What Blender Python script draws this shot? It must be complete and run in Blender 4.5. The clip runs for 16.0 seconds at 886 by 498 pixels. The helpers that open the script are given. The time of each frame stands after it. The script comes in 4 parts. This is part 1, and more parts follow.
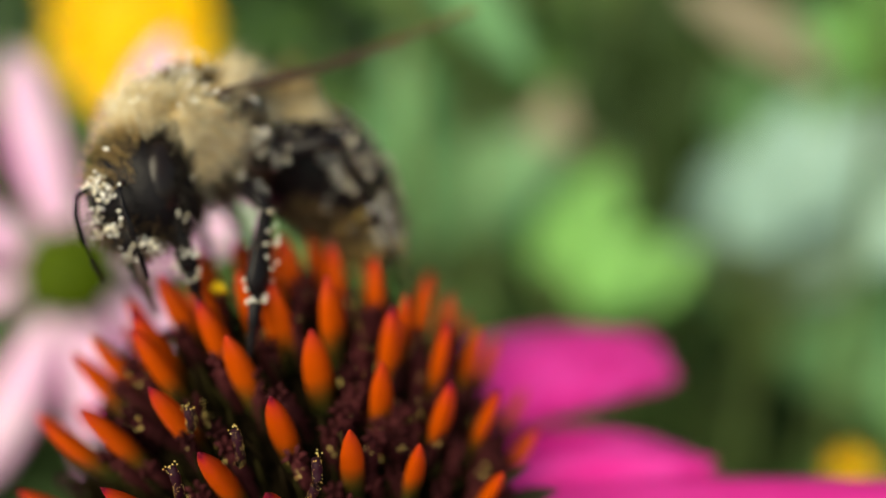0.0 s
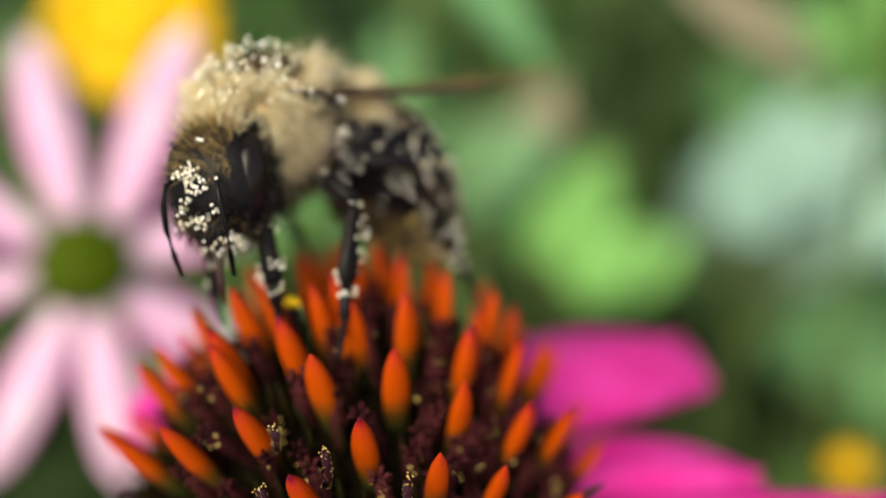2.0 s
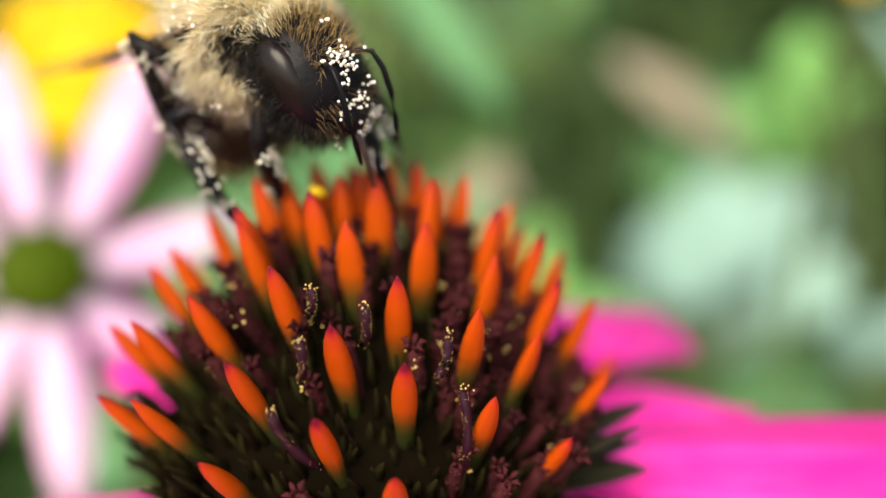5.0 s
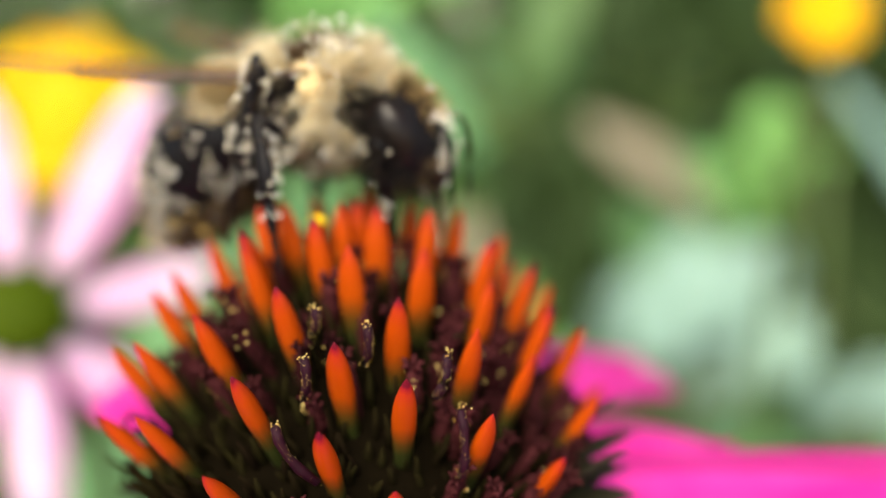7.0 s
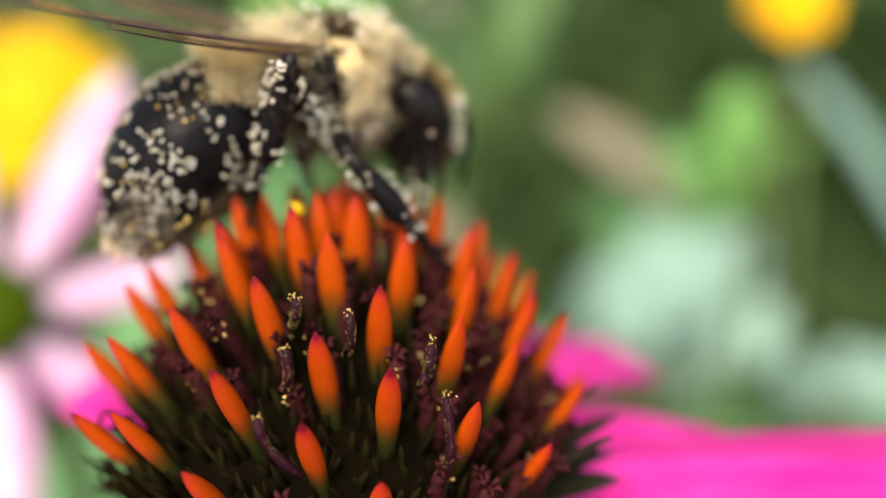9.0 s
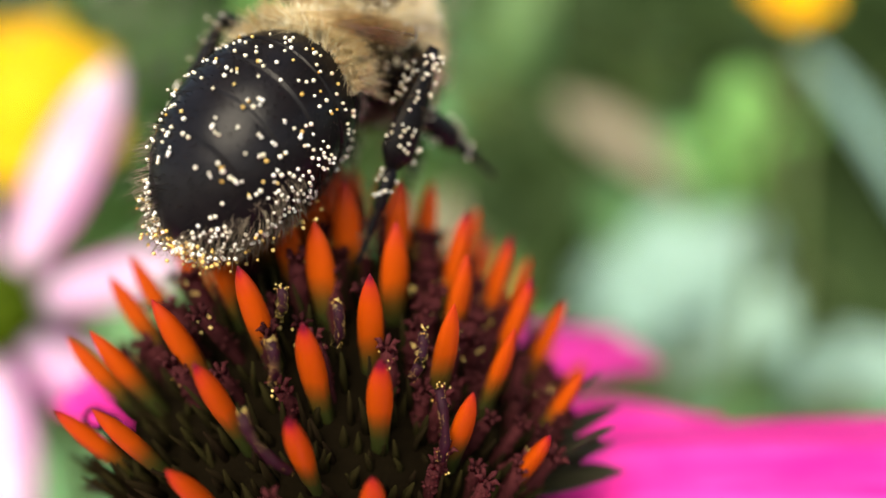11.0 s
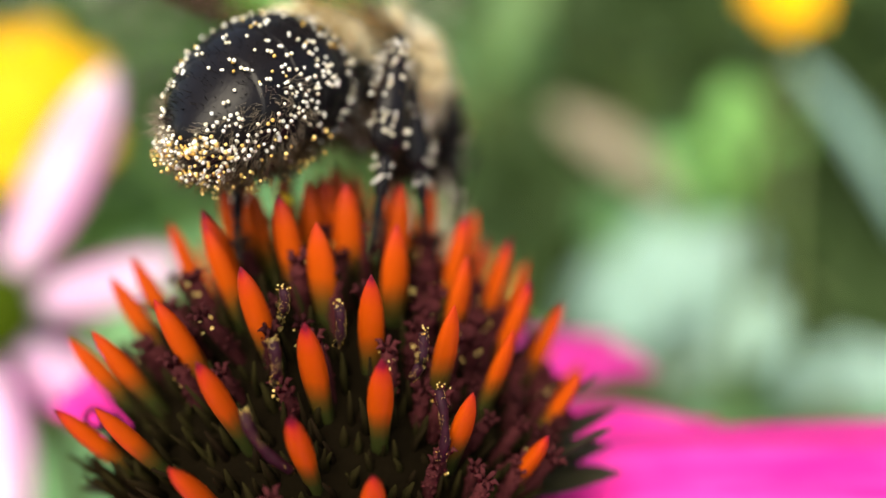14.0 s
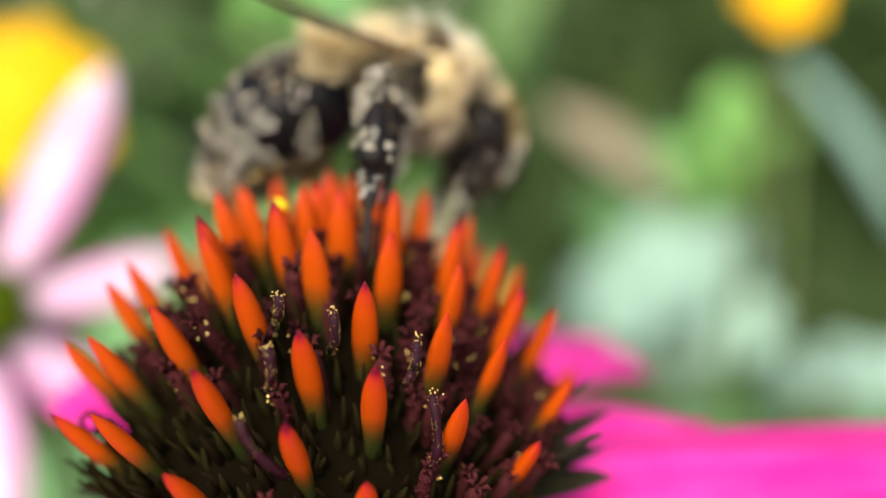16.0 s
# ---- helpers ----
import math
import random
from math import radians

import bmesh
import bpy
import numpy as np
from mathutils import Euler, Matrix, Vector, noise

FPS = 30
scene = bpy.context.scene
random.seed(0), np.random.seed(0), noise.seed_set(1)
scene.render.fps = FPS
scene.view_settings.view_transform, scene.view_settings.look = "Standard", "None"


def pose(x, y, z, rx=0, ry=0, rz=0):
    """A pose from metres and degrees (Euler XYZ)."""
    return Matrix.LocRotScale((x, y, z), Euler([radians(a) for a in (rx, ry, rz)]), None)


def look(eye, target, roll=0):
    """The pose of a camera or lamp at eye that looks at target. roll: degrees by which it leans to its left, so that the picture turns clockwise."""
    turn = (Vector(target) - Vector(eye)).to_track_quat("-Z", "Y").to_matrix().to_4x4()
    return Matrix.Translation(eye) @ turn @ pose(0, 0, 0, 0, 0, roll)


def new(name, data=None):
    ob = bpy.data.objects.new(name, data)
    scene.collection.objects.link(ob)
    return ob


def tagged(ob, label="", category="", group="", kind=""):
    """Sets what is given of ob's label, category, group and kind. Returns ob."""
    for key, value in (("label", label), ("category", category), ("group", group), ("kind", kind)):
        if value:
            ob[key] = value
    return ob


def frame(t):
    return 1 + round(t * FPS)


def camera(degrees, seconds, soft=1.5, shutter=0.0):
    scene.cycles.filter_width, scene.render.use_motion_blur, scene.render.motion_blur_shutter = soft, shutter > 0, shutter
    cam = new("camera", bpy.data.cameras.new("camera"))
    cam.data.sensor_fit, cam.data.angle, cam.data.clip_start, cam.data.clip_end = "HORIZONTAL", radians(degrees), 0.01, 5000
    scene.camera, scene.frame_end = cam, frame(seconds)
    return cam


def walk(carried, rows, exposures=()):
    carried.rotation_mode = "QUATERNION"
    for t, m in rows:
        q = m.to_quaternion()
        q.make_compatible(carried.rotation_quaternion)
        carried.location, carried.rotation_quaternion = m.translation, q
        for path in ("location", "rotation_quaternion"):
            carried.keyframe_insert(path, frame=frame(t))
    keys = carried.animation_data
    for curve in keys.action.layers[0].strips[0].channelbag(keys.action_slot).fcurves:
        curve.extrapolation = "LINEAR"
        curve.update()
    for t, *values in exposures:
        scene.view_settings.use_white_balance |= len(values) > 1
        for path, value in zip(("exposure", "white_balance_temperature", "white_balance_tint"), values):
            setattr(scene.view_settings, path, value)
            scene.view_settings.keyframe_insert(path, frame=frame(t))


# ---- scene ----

MM = 0.001

# ---- camera ----
cam = camera(56.0, 16.0)
cam.data.dof.use_dof = True
cam.data.dof.focus_distance = 32.3 * MM
cam.data.dof.aperture_fstop = 12.0
CAMERA_ROWS = [
    (0, 15.53, -32.79, 29.47, 64.84, 4.04, 9.68),
    (0.5, 14.91, -32.03, 29.82, 64.49, 3.71, 9.02),
    (1, 14.70, -31.08, 30.00, 63.42, 3.68, 8.71),
    (1.5, 14.35, -31.47, 29.99, 64.38, 3.34, 8.16),
    (1.8, 12.89, -31.70, 30.32, 64.21, 3.15, 7.69),
    (2, 10.93, -32.50, 30.99, 63.53, 2.57, 8.62),
    (2.5, 9.68, -32.40, 29.90, 63.78, 1.48, 6.63),
    (2.7, 7.18, -35.70, 28.96, 66.25, -1.01, 5.62),
    (2.8, 6.22, -37.25, 28.16, 65.99, -1.68, 5.98),
    (3, 6.49, -35.75, 26.42, 64.85, -0.29, 5.39),
    (3.2, 7.13, -35.46, 25.41, 65.48, 0.51, 5.41),
    (5.5, 6.83, -38.15, 22.65, 71.18, 0.24, 3.69),
    (6, 5.99, -39.07, 22.44, 72.75, -0.71, 2.73),
    (6.5, 5.70, -39.83, 22.05, 74.39, -1.36, 2.47),
    (7, 5.96, -39.22, 21.79, 74.28, -0.78, 2.65),
    (7.5, 6.06, -38.12, 21.84, 72.88, 0.12, 1.78),
    (8, 5.42, -38.56, 21.67, 73.15, -0.55, 0.56),
    (8.5, 5.28, -39.08, 21.20, 74.14, -0.59, 0.26),
    (9, 5.56, -38.73, 21.34, 73.83, -0.39, 0.57),
    (11.5, 6.08, -37.60, 20.70, 73.32, 0.57, 0.60),
    (12, 5.99, -37.84, 20.71, 73.48, 0.25, 0.53),
    (12.5, 5.90, -38.07, 20.69, 73.63, 0.23, 0.47),
    (13, 5.79, -38.10, 20.71, 73.70, 0.04, 0.26),
    (13.5, 5.81, -38.10, 20.67, 73.79, 0.09, 0.28),
    (14, 5.76, -38.07, 20.64, 73.88, 0.12, 0.22),
    (14.5, 5.63, -38.17, 20.71, 73.85, -0.14, 0.14),
    (15, 5.90, -38.10, 20.67, 73.87, 0.14, 0.40),
    (15.5, 5.89, -38.08, 20.77, 73.76, 0.15, 0.29),
    (16, 5.91, -38.20, 21.15, 73.58, -0.07, 0.07),
]
EXPOSURES = [(0, 0.38, 8400, 0), (0.6, 0.40, 8400, 0), (1.1, 0.58, 8400, 0), (1.5, 0.62, 8200, 0), (2, 0.48, 8000, 1), (2.6, 0.46, 7800, 2), (3.2, 0.6, 7500, 4), (5.3, 0.9, 7600, 6), (7, 0.80, 7700, 6), (16, 0.88, 7700, 6)]
walk(cam, [(t, pose(x * MM, y * MM, z * MM, rx, ry, rz)) for t, x, y, z, rx, ry, rz in CAMERA_ROWS], EXPOSURES)

# ---- light: a hazy summer sun from behind the viewer on the left, and the open sky ----
SUN_EL, SUN_AZ = radians(46), radians(256)      # azimuth from +x towards +y, where the sun stands
world = bpy.data.worlds.new("sky")
scene.world = world
world.use_nodes = True
wn = world.node_tree.nodes
sky = wn.new("ShaderNodeTexSky")
sky.sky_type = "NISHITA"
sky.sun_disc = False
sky.sun_elevation = SUN_EL
sky.sun_rotation = radians(90) - SUN_AZ
wn["Background"].inputs["Strength"].default_value = 0.15
world.node_tree.links.new(sky.outputs["Color"], wn["Background"].inputs["Color"])
sun_data = bpy.data.lights.new("sun", "SUN")
sun_data.energy = 3.6
sun_data.angle = radians(42)
sun_data.color = (1.0, 0.95, 0.87)
sun = new("sun", sun_data)
sun_dir = Vector((math.cos(SUN_EL) * math.cos(SUN_AZ), math.cos(SUN_EL) * math.sin(SUN_AZ), math.sin(SUN_EL)))
sun.matrix_world = look(sun_dir, (0, 0, 0))


# ---- materials ----
def material(name, rough=0.6, spec=0.4):
    m = bpy.data.materials.new(name)
    m.use_nodes = True
    b = m.node_tree.nodes["Principled BSDF"]
    b.inputs["Roughness"].default_value = rough
    b.inputs["Specular IOR Level"].default_value = spec
    return m, m.node_tree.nodes, m.node_tree.links, b


def ramp_node(n, stops):
    r = n.new("ShaderNodeValToRGB")
    e = r.color_ramp.elements
    while len(e) > 1:
        e.remove(e[-1])
    e[0].position, e[0].color = stops[0][0], (*stops[0][1], 1)
    for p, c in stops[1:]:
        x = e.new(p)
        x.color = (*c, 1)
    return r


def coords(n, l, scale=(1, 1, 1)):
    tc = n.new("ShaderNodeTexCoord")
    mp = n.new("ShaderNodeMapping")
    mp.inputs["Scale"].default_value = scale
    l.new(tc.outputs["Object"], mp.inputs["Vector"])
    return mp.outputs["Vector"]


def noise_node(n, l, vec, scale, detail=4.0, rough=0.6):
    t = n.new("ShaderNodeTexNoise")
    t.inputs["Scale"].default_value = scale
    t.inputs["Detail"].default_value = detail
    t.inputs["Roughness"].default_value = rough
    l.new(vec, t.inputs["Vector"])
    return t.outputs["Fac"]


def bump(n, l, b, fac, strength, dist):
    k = n.new("ShaderNodeBump")
    k.inputs["Strength"].default_value = strength
    k.inputs["Distance"].default_value = dist
    l.new(fac, k.inputs["Height"])
    l.new(k.outputs["Normal"], b.inputs["Normal"])


def mix_col(n, l, fac, a, c, mode="MIX"):
    m = n.new("ShaderNodeMix")
    m.data_type, m.blend_type = "RGBA", mode
    for val, sock in ((fac, m.inputs[0]), (a, m.inputs[6]), (c, m.inputs[7])):
        if isinstance(val, (tuple, float, int)):
            sock.default_value = (*val, 1) if isinstance(val, tuple) else val
        else:
            l.new(val, sock)
    return m.outputs[2]


def math_node(n, l, op, a, c=0.0):
    m = n.new("ShaderNodeMath")
    m.operation = op
    for val, sock in ((a, m.inputs[0]), (c, m.inputs[1])):
        if isinstance(val, (float, int)):
            sock.default_value = val
        else:
            l.new(val, sock)
    return m.outputs[0]


def see_through(n, l, b, colour, amount):
    """Thin living tissue: part of the light passes through."""
    tr = n.new("ShaderNodeBsdfTranslucent")
    mx = n.new("ShaderNodeMixShader")
    mx.inputs[0].default_value = amount
    if isinstance(colour, tuple):
        tr.inputs["Color"].default_value = (*colour, 1)
    else:
        l.new(colour, tr.inputs["Color"])
    l.new(b.outputs[0], mx.inputs[1])
    l.new(tr.outputs[0], mx.inputs[2])
    l.new(mx.outputs[0], n["Material Output"].inputs["Surface"])


def plain(name, c1, c2, scale, rough=0.6, spec=0.4, relief=0.0, through_amount=0.0, per_object=0.0, island=0.0):
    """A surface whose colour wanders between c1 and c2 at two scales (per metre)."""
    m, n, l, b = material(name, rough, spec)
    v = coords(n, l)
    f = math_node(n, l, "MULTIPLY_ADD", noise_node(n, l, v, scale), 0.65)
    f.node.inputs[2].default_value = 0.0
    g = math_node(n, l, "MULTIPLY_ADD", noise_node(n, l, v, scale * 9, 3), 0.45)
    l.new(f, g.node.inputs[2])
    if per_object or island:
        src = n.new("ShaderNodeNewGeometry").outputs["Random Per Island"] if island else n.new("ShaderNodeObjectInfo").outputs["Random"]
        o = math_node(n, l, "MULTIPLY_ADD", src, per_object or island)
        l.new(g, o.node.inputs[2])
        g = math_node(n, l, "SUBTRACT", o, (per_object or island) / 2)
    r = ramp_node(n, [(0.25, c1), (0.8, c2)])
    l.new(g, r.inputs[0])
    l.new(r.outputs[0], b.inputs["Base Color"])
    if relief:
        bump(n, l, b, noise_node(n, l, v, scale * 6, 3), 0.6, relief)
    if through_amount:
        see_through(n, l, b, r.outputs[0], through_amount)
    return m


def palea_material():
    m, n, l, b = material("palea", 0.45, 0.2)
    tc = n.new("ShaderNodeTexCoord")
    sep = n.new("ShaderNodeSeparateXYZ")
    l.new(tc.outputs["Object"], sep.inputs[0])
    d = math_node(n, l, "MULTIPLY", sep.outputs["Z"], -1 / (10 * MM))
    nz = noise_node(n, l, coords(n, l, (1, 1, 0.25)), 1600, 3)
    d = math_node(n, l, "ADD", d, math_node(n, l, "MULTIPLY", math_node(n, l, "SUBTRACT", nz, 0.5), 0.06))
    rnd = n.new("ShaderNodeObjectInfo").outputs["Random"]
    d = math_node(n, l, "ADD", d, math_node(n, l, "MULTIPLY", math_node(n, l, "SUBTRACT", rnd, 0.5), 0.07))
    r = ramp_node(n, [(0.0, (0.16, 0.006, 0.02)), (0.012, (0.34, 0.012, 0.02)), (0.04, (0.49, 0.038, 0.010)), (0.12, (0.54, 0.064, 0.004)), (0.27, (0.55, 0.080, 0.005)),
                      (0.33, (0.33, 0.070, 0.007)), (0.40, (0.12, 0.060, 0.010)), (0.48, (0.040, 0.048, 0.011)), (0.75, (0.022, 0.034, 0.008)), (1.0, (0.012, 0.018, 0.006))])
    l.new(d, r.inputs[0])
    l.new(r.outputs[0], b.inputs["Base Color"])
    bump(n, l, b, nz, 0.15, 0.05 * MM)
    see_through(n, l, b, r.outputs[0], 0.24)
    return m


def petal_material(name, base, pale, amount=0.3, rim=None):
    """Ray petal: fine streaks along its length (local x), paler ridges."""
    m, n, l, b = material(name, 0.5, 0.3)
    v = coords(n, l, (0.06, 1, 1))
    s = noise_node(n, l, v, 900, 4)
    w = noise_node(n, l, coords(n, l), 120, 3)
    f = math_node(n, l, "ADD", math_node(n, l, "MULTIPLY", s, 0.7), math_node(n, l, "MULTIPLY", w, 0.4))
    r = ramp_node(n, [(0.40, base), (0.70, pale)])
    l.new(f, r.inputs[0])
    col = r.outputs[0]
    if rim:
        tc = n.new("ShaderNodeTexCoord")
        sep = n.new("ShaderNodeSeparateXYZ")
        l.new(tc.outputs["Object"], sep.inputs[0])
        k = math_node(n, l, "MULTIPLY", math_node(n, l, "ABSOLUTE", sep.outputs["Y"]), 1 / (2.9 * MM))
        k = math_node(n, l, "POWER", k, 1.7)
        k.node.use_clamp = True
        col = mix_col(n, l, k, col, rim)
    l.new(col, b.inputs["Base Color"])
    bump(n, l, b, s, 0.4, 0.1 * MM)
    see_through(n, l, b, col, amount)
    return m


def wing_material():
    m, n, l, b = material("wing_membrane", 0.25, 0.6)
    v = coords(n, l)
    r = ramp_node(n, [(0.3, (0.16, 0.08, 0.035)), (0.8, (0.32, 0.17, 0.08))])
    l.new(noise_node(n, l, v, 500, 3), r.inputs[0])
    l.new(r.outputs[0], b.inputs["Base Color"])
    bump(n, l, b, noise_node(n, l, v, 1200, 2), 0.3, 0.05 * MM)
    tp = n.new("ShaderNodeBsdfTransparent")
    tp.inputs["Color"].default_value = (0.96, 0.92, 0.85, 1)
    mx = n.new("ShaderNodeMixShader")
    mx.inputs[0].default_value = 0.84
    l.new(b.outputs[0], mx.inputs[1])
    l.new(tp.outputs[0], mx.inputs[2])
    l.new(mx.outputs[0], n["Material Output"].inputs["Surface"])
    return m


def hair_material(name, root, tip):
    m, n, l, b = material(name, 0.45, 0.35)
    geo = n.new("ShaderNodeNewGeometry")
    c = mix_col(n, l, geo.outputs["Random Per Island"], root, tip)
    l.new(c, b.inputs["Base Color"])
    see_through(n, l, b, c, 0.45)
    return m


PALEA = palea_material()
PETAL = petal_material("magenta_petal", (0.72, 0.008, 0.28), (0.94, 0.07, 0.50), amount=0.3)
# near-white middle paints the sunlit highlight; the rim keeps the pinker petal colour
PALE_PETAL = petal_material("sunlit_pink_petal", (0.88, 0.52, 0.80), (0.97, 0.89, 0.95), amount=0.4, rim=(0.78, 0.19, 0.62))
YELLOW = petal_material("yellow_petal", (0.93, 0.43, 0.001), (0.97, 0.76, 0.002), amount=0.45)
FLORET = plain("maroon_floret", (0.012, 0.003, 0.0034), (0.075, 0.017, 0.020), 1600, 0.8, 0.04, 0.08 * MM, 0.1, per_object=0.4)
ANTHER = plain("purple_anther", (0.006, 0.001, 0.003), (0.028, 0.003, 0.011), 2500, 0.6, 0.15, 0.05 * MM)
STIGMA = plain("yellow_stigma", (0.75, 0.42, 0.01), (0.95, 0.62, 0.02), 900, 0.5, 0.3)
# brown taken down to near black, with the cone's inner shade in it
CONE = plain("shaded_cone_base", (0.0028, 0.0020, 0.0012), (0.0058, 0.0040, 0.0018), 700, 0.9, 0.01, 0.1 * MM)
# olive brown chaff, darkened by the shade between bracts painted in
CHAFF = plain("shaded_chaff", (0.0095, 0.0058, 0.0034), (0.0165, 0.0140, 0.0048), 500, 0.9, 0.01, 0, 0.1, island=0.6)
BRACT = plain("dark_green_bract", (0.012, 0.014, 0.007), (0.04, 0.036, 0.018), 600, 0.55, 0.4, 0.05 * MM, 0.15)
OLIVE_BRACT = plain("olive_bract", (0.05, 0.045, 0.006), (0.16, 0.12, 0.012), 400, 0.5, 0.3, 0.05 * MM, 0.2)
GREEN_DISC = plain("green_disc", (0.03, 0.06, 0.001), (0.08, 0.12, 0.003), 500, 0.6, 0.1, 0.2 * MM, 0.1)
STEM = plain("stem_green", (0.06, 0.10, 0.025), (0.12, 0.17, 0.05), 200, 0.55, 0.4, 0.1 * MM)
CHITIN = plain("black_chitin", (0.003, 0.003, 0.0045), (0.009, 0.007, 0.008), 900, 0.32, 0.12, 0.02 * MM)
FACE = plain("black_face", (0.003, 0.003, 0.0045), (0.010, 0.008, 0.009), 700, 0.45, 0.12, 0.05 * MM)
EYE = plain("eye_black", (0.004, 0.003, 0.004), (0.014, 0.008, 0.006), 900, 0.3, 0.22)
WING = wing_material()
VEIN = plain("wing_vein", (0.02, 0.008, 0.006), (0.06, 0.03, 0.03), 400, 0.3, 0.6)
STRAW = hair_material("straw_hair", (0.80, 0.64, 0.35), (1.0, 0.96, 0.80))
GOLD_HAIR = hair_material("golden_hair", (0.36, 0.23, 0.08), (0.80, 0.60, 0.30))
UNDERCOAT = plain("straw_undercoat", (0.50, 0.37, 0.18), (0.74, 0.58, 0.34), 1500, 0.8, 0.1, 0.1 * MM)
BLACK_HAIR = hair_material("black_hair", (0.006, 0.005, 0.005), (0.03, 0.022, 0.018))
BROWN_HAIR = hair_material("brown_hair", (0.06, 0.035, 0.016), (0.25, 0.16, 0.085))
GREY_HAIR = hair_material("grey_hair", (0.10, 0.075, 0.05), (0.52, 0.44, 0.34))
POLLEN = plain("pollen", (0.84, 0.76, 0.58), (0.97, 0.95, 0.90), 300, 0.5, 0.4, island=0.9)
GOLD_POLLEN = plain("gold_pollen", (0.62, 0.36, 0.08), (0.85, 0.62, 0.22), 300, 0.5, 0.4, island=0.8)
SOIL = plain("soil", (0.02, 0.017, 0.011), (0.075, 0.06, 0.04), 14, 0.9, 0.2, 4 * MM)
LEAF_MIX = plain("foliage_leaf", (0.024, 0.066, 0.018), (0.165, 0.34, 0.088), 20, 0.45, 0.45, 0, 0.3, island=0.8)
# the foliage green again, darkened so the half shade lies in its colour
LEAF_HALF_SHADE = plain("half_shade_leaf", (0.024, 0.062, 0.018), (0.12, 0.24, 0.066), 20, 0.5, 0.35, 0, 0.25, island=0.9)
# very dark green: the shade between the plants is in this colour
LEAF_SHADED = plain("shaded_leaf", (0.012, 0.026, 0.007), (0.035, 0.065, 0.018), 20, 0.7, 0.15, 0, 0.15)
LEAF_GREEN = plain("green_leaf", (0.09, 0.24, 0.10), (0.19, 0.41, 0.175), 25, 0.5, 0.45, 0, 0.3)
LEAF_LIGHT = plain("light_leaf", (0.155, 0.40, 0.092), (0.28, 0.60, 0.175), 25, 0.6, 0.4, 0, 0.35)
# pale leaf green, made lighter and bluer by sun and sky light painted in
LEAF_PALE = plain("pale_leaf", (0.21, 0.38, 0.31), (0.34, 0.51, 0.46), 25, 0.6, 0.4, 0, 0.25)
DRY = plain("dry_leaf", (0.20, 0.17, 0.11), (0.34, 0.29, 0.21), 30, 0.7, 0.3, 0, 0.1)


# ---- mesh helpers ----
def mesh_object(name, verts, faces, mat, parent=None, smooth=True, label=""):
    me = bpy.data.meshes.new(name)
    me.from_pydata(verts, [], faces)
    if smooth:
        me.polygons.foreach_set("use_smooth", [True] * len(me.polygons))
    me.materials.append(mat)
    ob = new(name, me)
    if parent:
        ob.parent = parent
    if label:
        ob["label"] = label
    return ob


class Shape:
    """Vertices and faces collected for one mesh."""

    def __init__(self):
        self.v, self.f = [], []

    def add(self, verts, faces):
        k = len(self.v)
        self.v += [tuple(p) for p in verts]
        self.f += [tuple(i + k for i in f) for f in faces]

    def rings(self, rings, cap=True):
        """Joins rings of equal counts; closes both ends with fans."""
        n = len(rings[0])
        vs = [p for r in rings for p in r]
        fs = []
        for a in range(len(rings) - 1):
            for i in range(n):
                j = (i + 1) % n
                fs.append((a * n + i, a * n + j, (a + 1) * n + j, (a + 1) * n + i))
        if cap:
            fs.append(tuple(reversed(range(n))))
            fs.append(tuple((len(rings) - 1) * n + i for i in range(n)))
        self.add(vs, fs)

    def tube(self, pts, radii, sides=8, flat=1.0, side_hint=(0, 0, 1)):
        """A round or flattened tube through pts."""
        pts = [Vector(p) for p in pts]
        rings = []
        for i, p in enumerate(pts):
            d = (pts[min(i + 1, len(pts) - 1)] - pts[max(i - 1, 0)]).normalized()
            h = Vector(side_hint)
            if abs(d.dot(h)) > 0.95:
                h = Vector((1, 0, 0))
            u = d.cross(h).normalized()
            w = u.cross(d).normalized()
            r = max(radii[i], 1e-6)
            rings.append([p + (u * math.cos(a) + w * math.sin(a) * flat) * r for a in (2 * math.pi * k / sides for k in range(sides))])
        self.rings(rings)

    def ball(self, c, r, m=None):
        """A small eight-sided ball."""
        vs = [(0, 0, 1)]
        for z, q in ((0.5, 0.87), (-0.5, 0.87)):
            vs += [(q * math.cos(a), q * math.sin(a), z) for a in (math.pi / 3 * k for k in range(6))]
        vs.append((0, 0, -1))
        fs = [(0, 1 + k, 1 + (k + 1) % 6) for k in range(6)]
        fs += [(1 + k, 7 + k, 7 + (k + 1) % 6, 1 + (k + 1) % 6) for k in range(6)]
        fs += [(13, 7 + (k + 1) % 6, 7 + k) for k in range(6)]
        self.add([(c[0] + x * r, c[1] + y * r, c[2] + z * r) for x, y, z in vs], fs)

    def hair(self, p, d, length, r, droop):
        """One tapering, slightly bent hair."""
        d = d.normalized()
        u = d.orthogonal().normalized()
        w = d.cross(u)
        q = p + d * length * 0.55
        e = p + d * length + droop * length
        vs = []
        for c, k in ((p, 1.0), (q, 0.8)):
            vs += [c + (u * math.cos(a) + w * math.sin(a)) * r * k for a in (0, 2.094, 4.189)]
        vs.append(e)
        fs = [(0, 1, 4, 3), (1, 2, 5, 4), (2, 0, 3, 5), (3, 4, 6), (4, 5, 6), (5, 3, 6)]
        self.add(vs, fs)

    def make(self, name, mat, parent=None, smooth=True, label=""):
        return mesh_object(name, self.v, self.f, mat, parent, smooth, label)


def direction(az, el):
    a, e = radians(az), radians(el)
    return Vector((math.cos(e) * math.cos(a), math.cos(e) * math.sin(a), math.sin(e)))


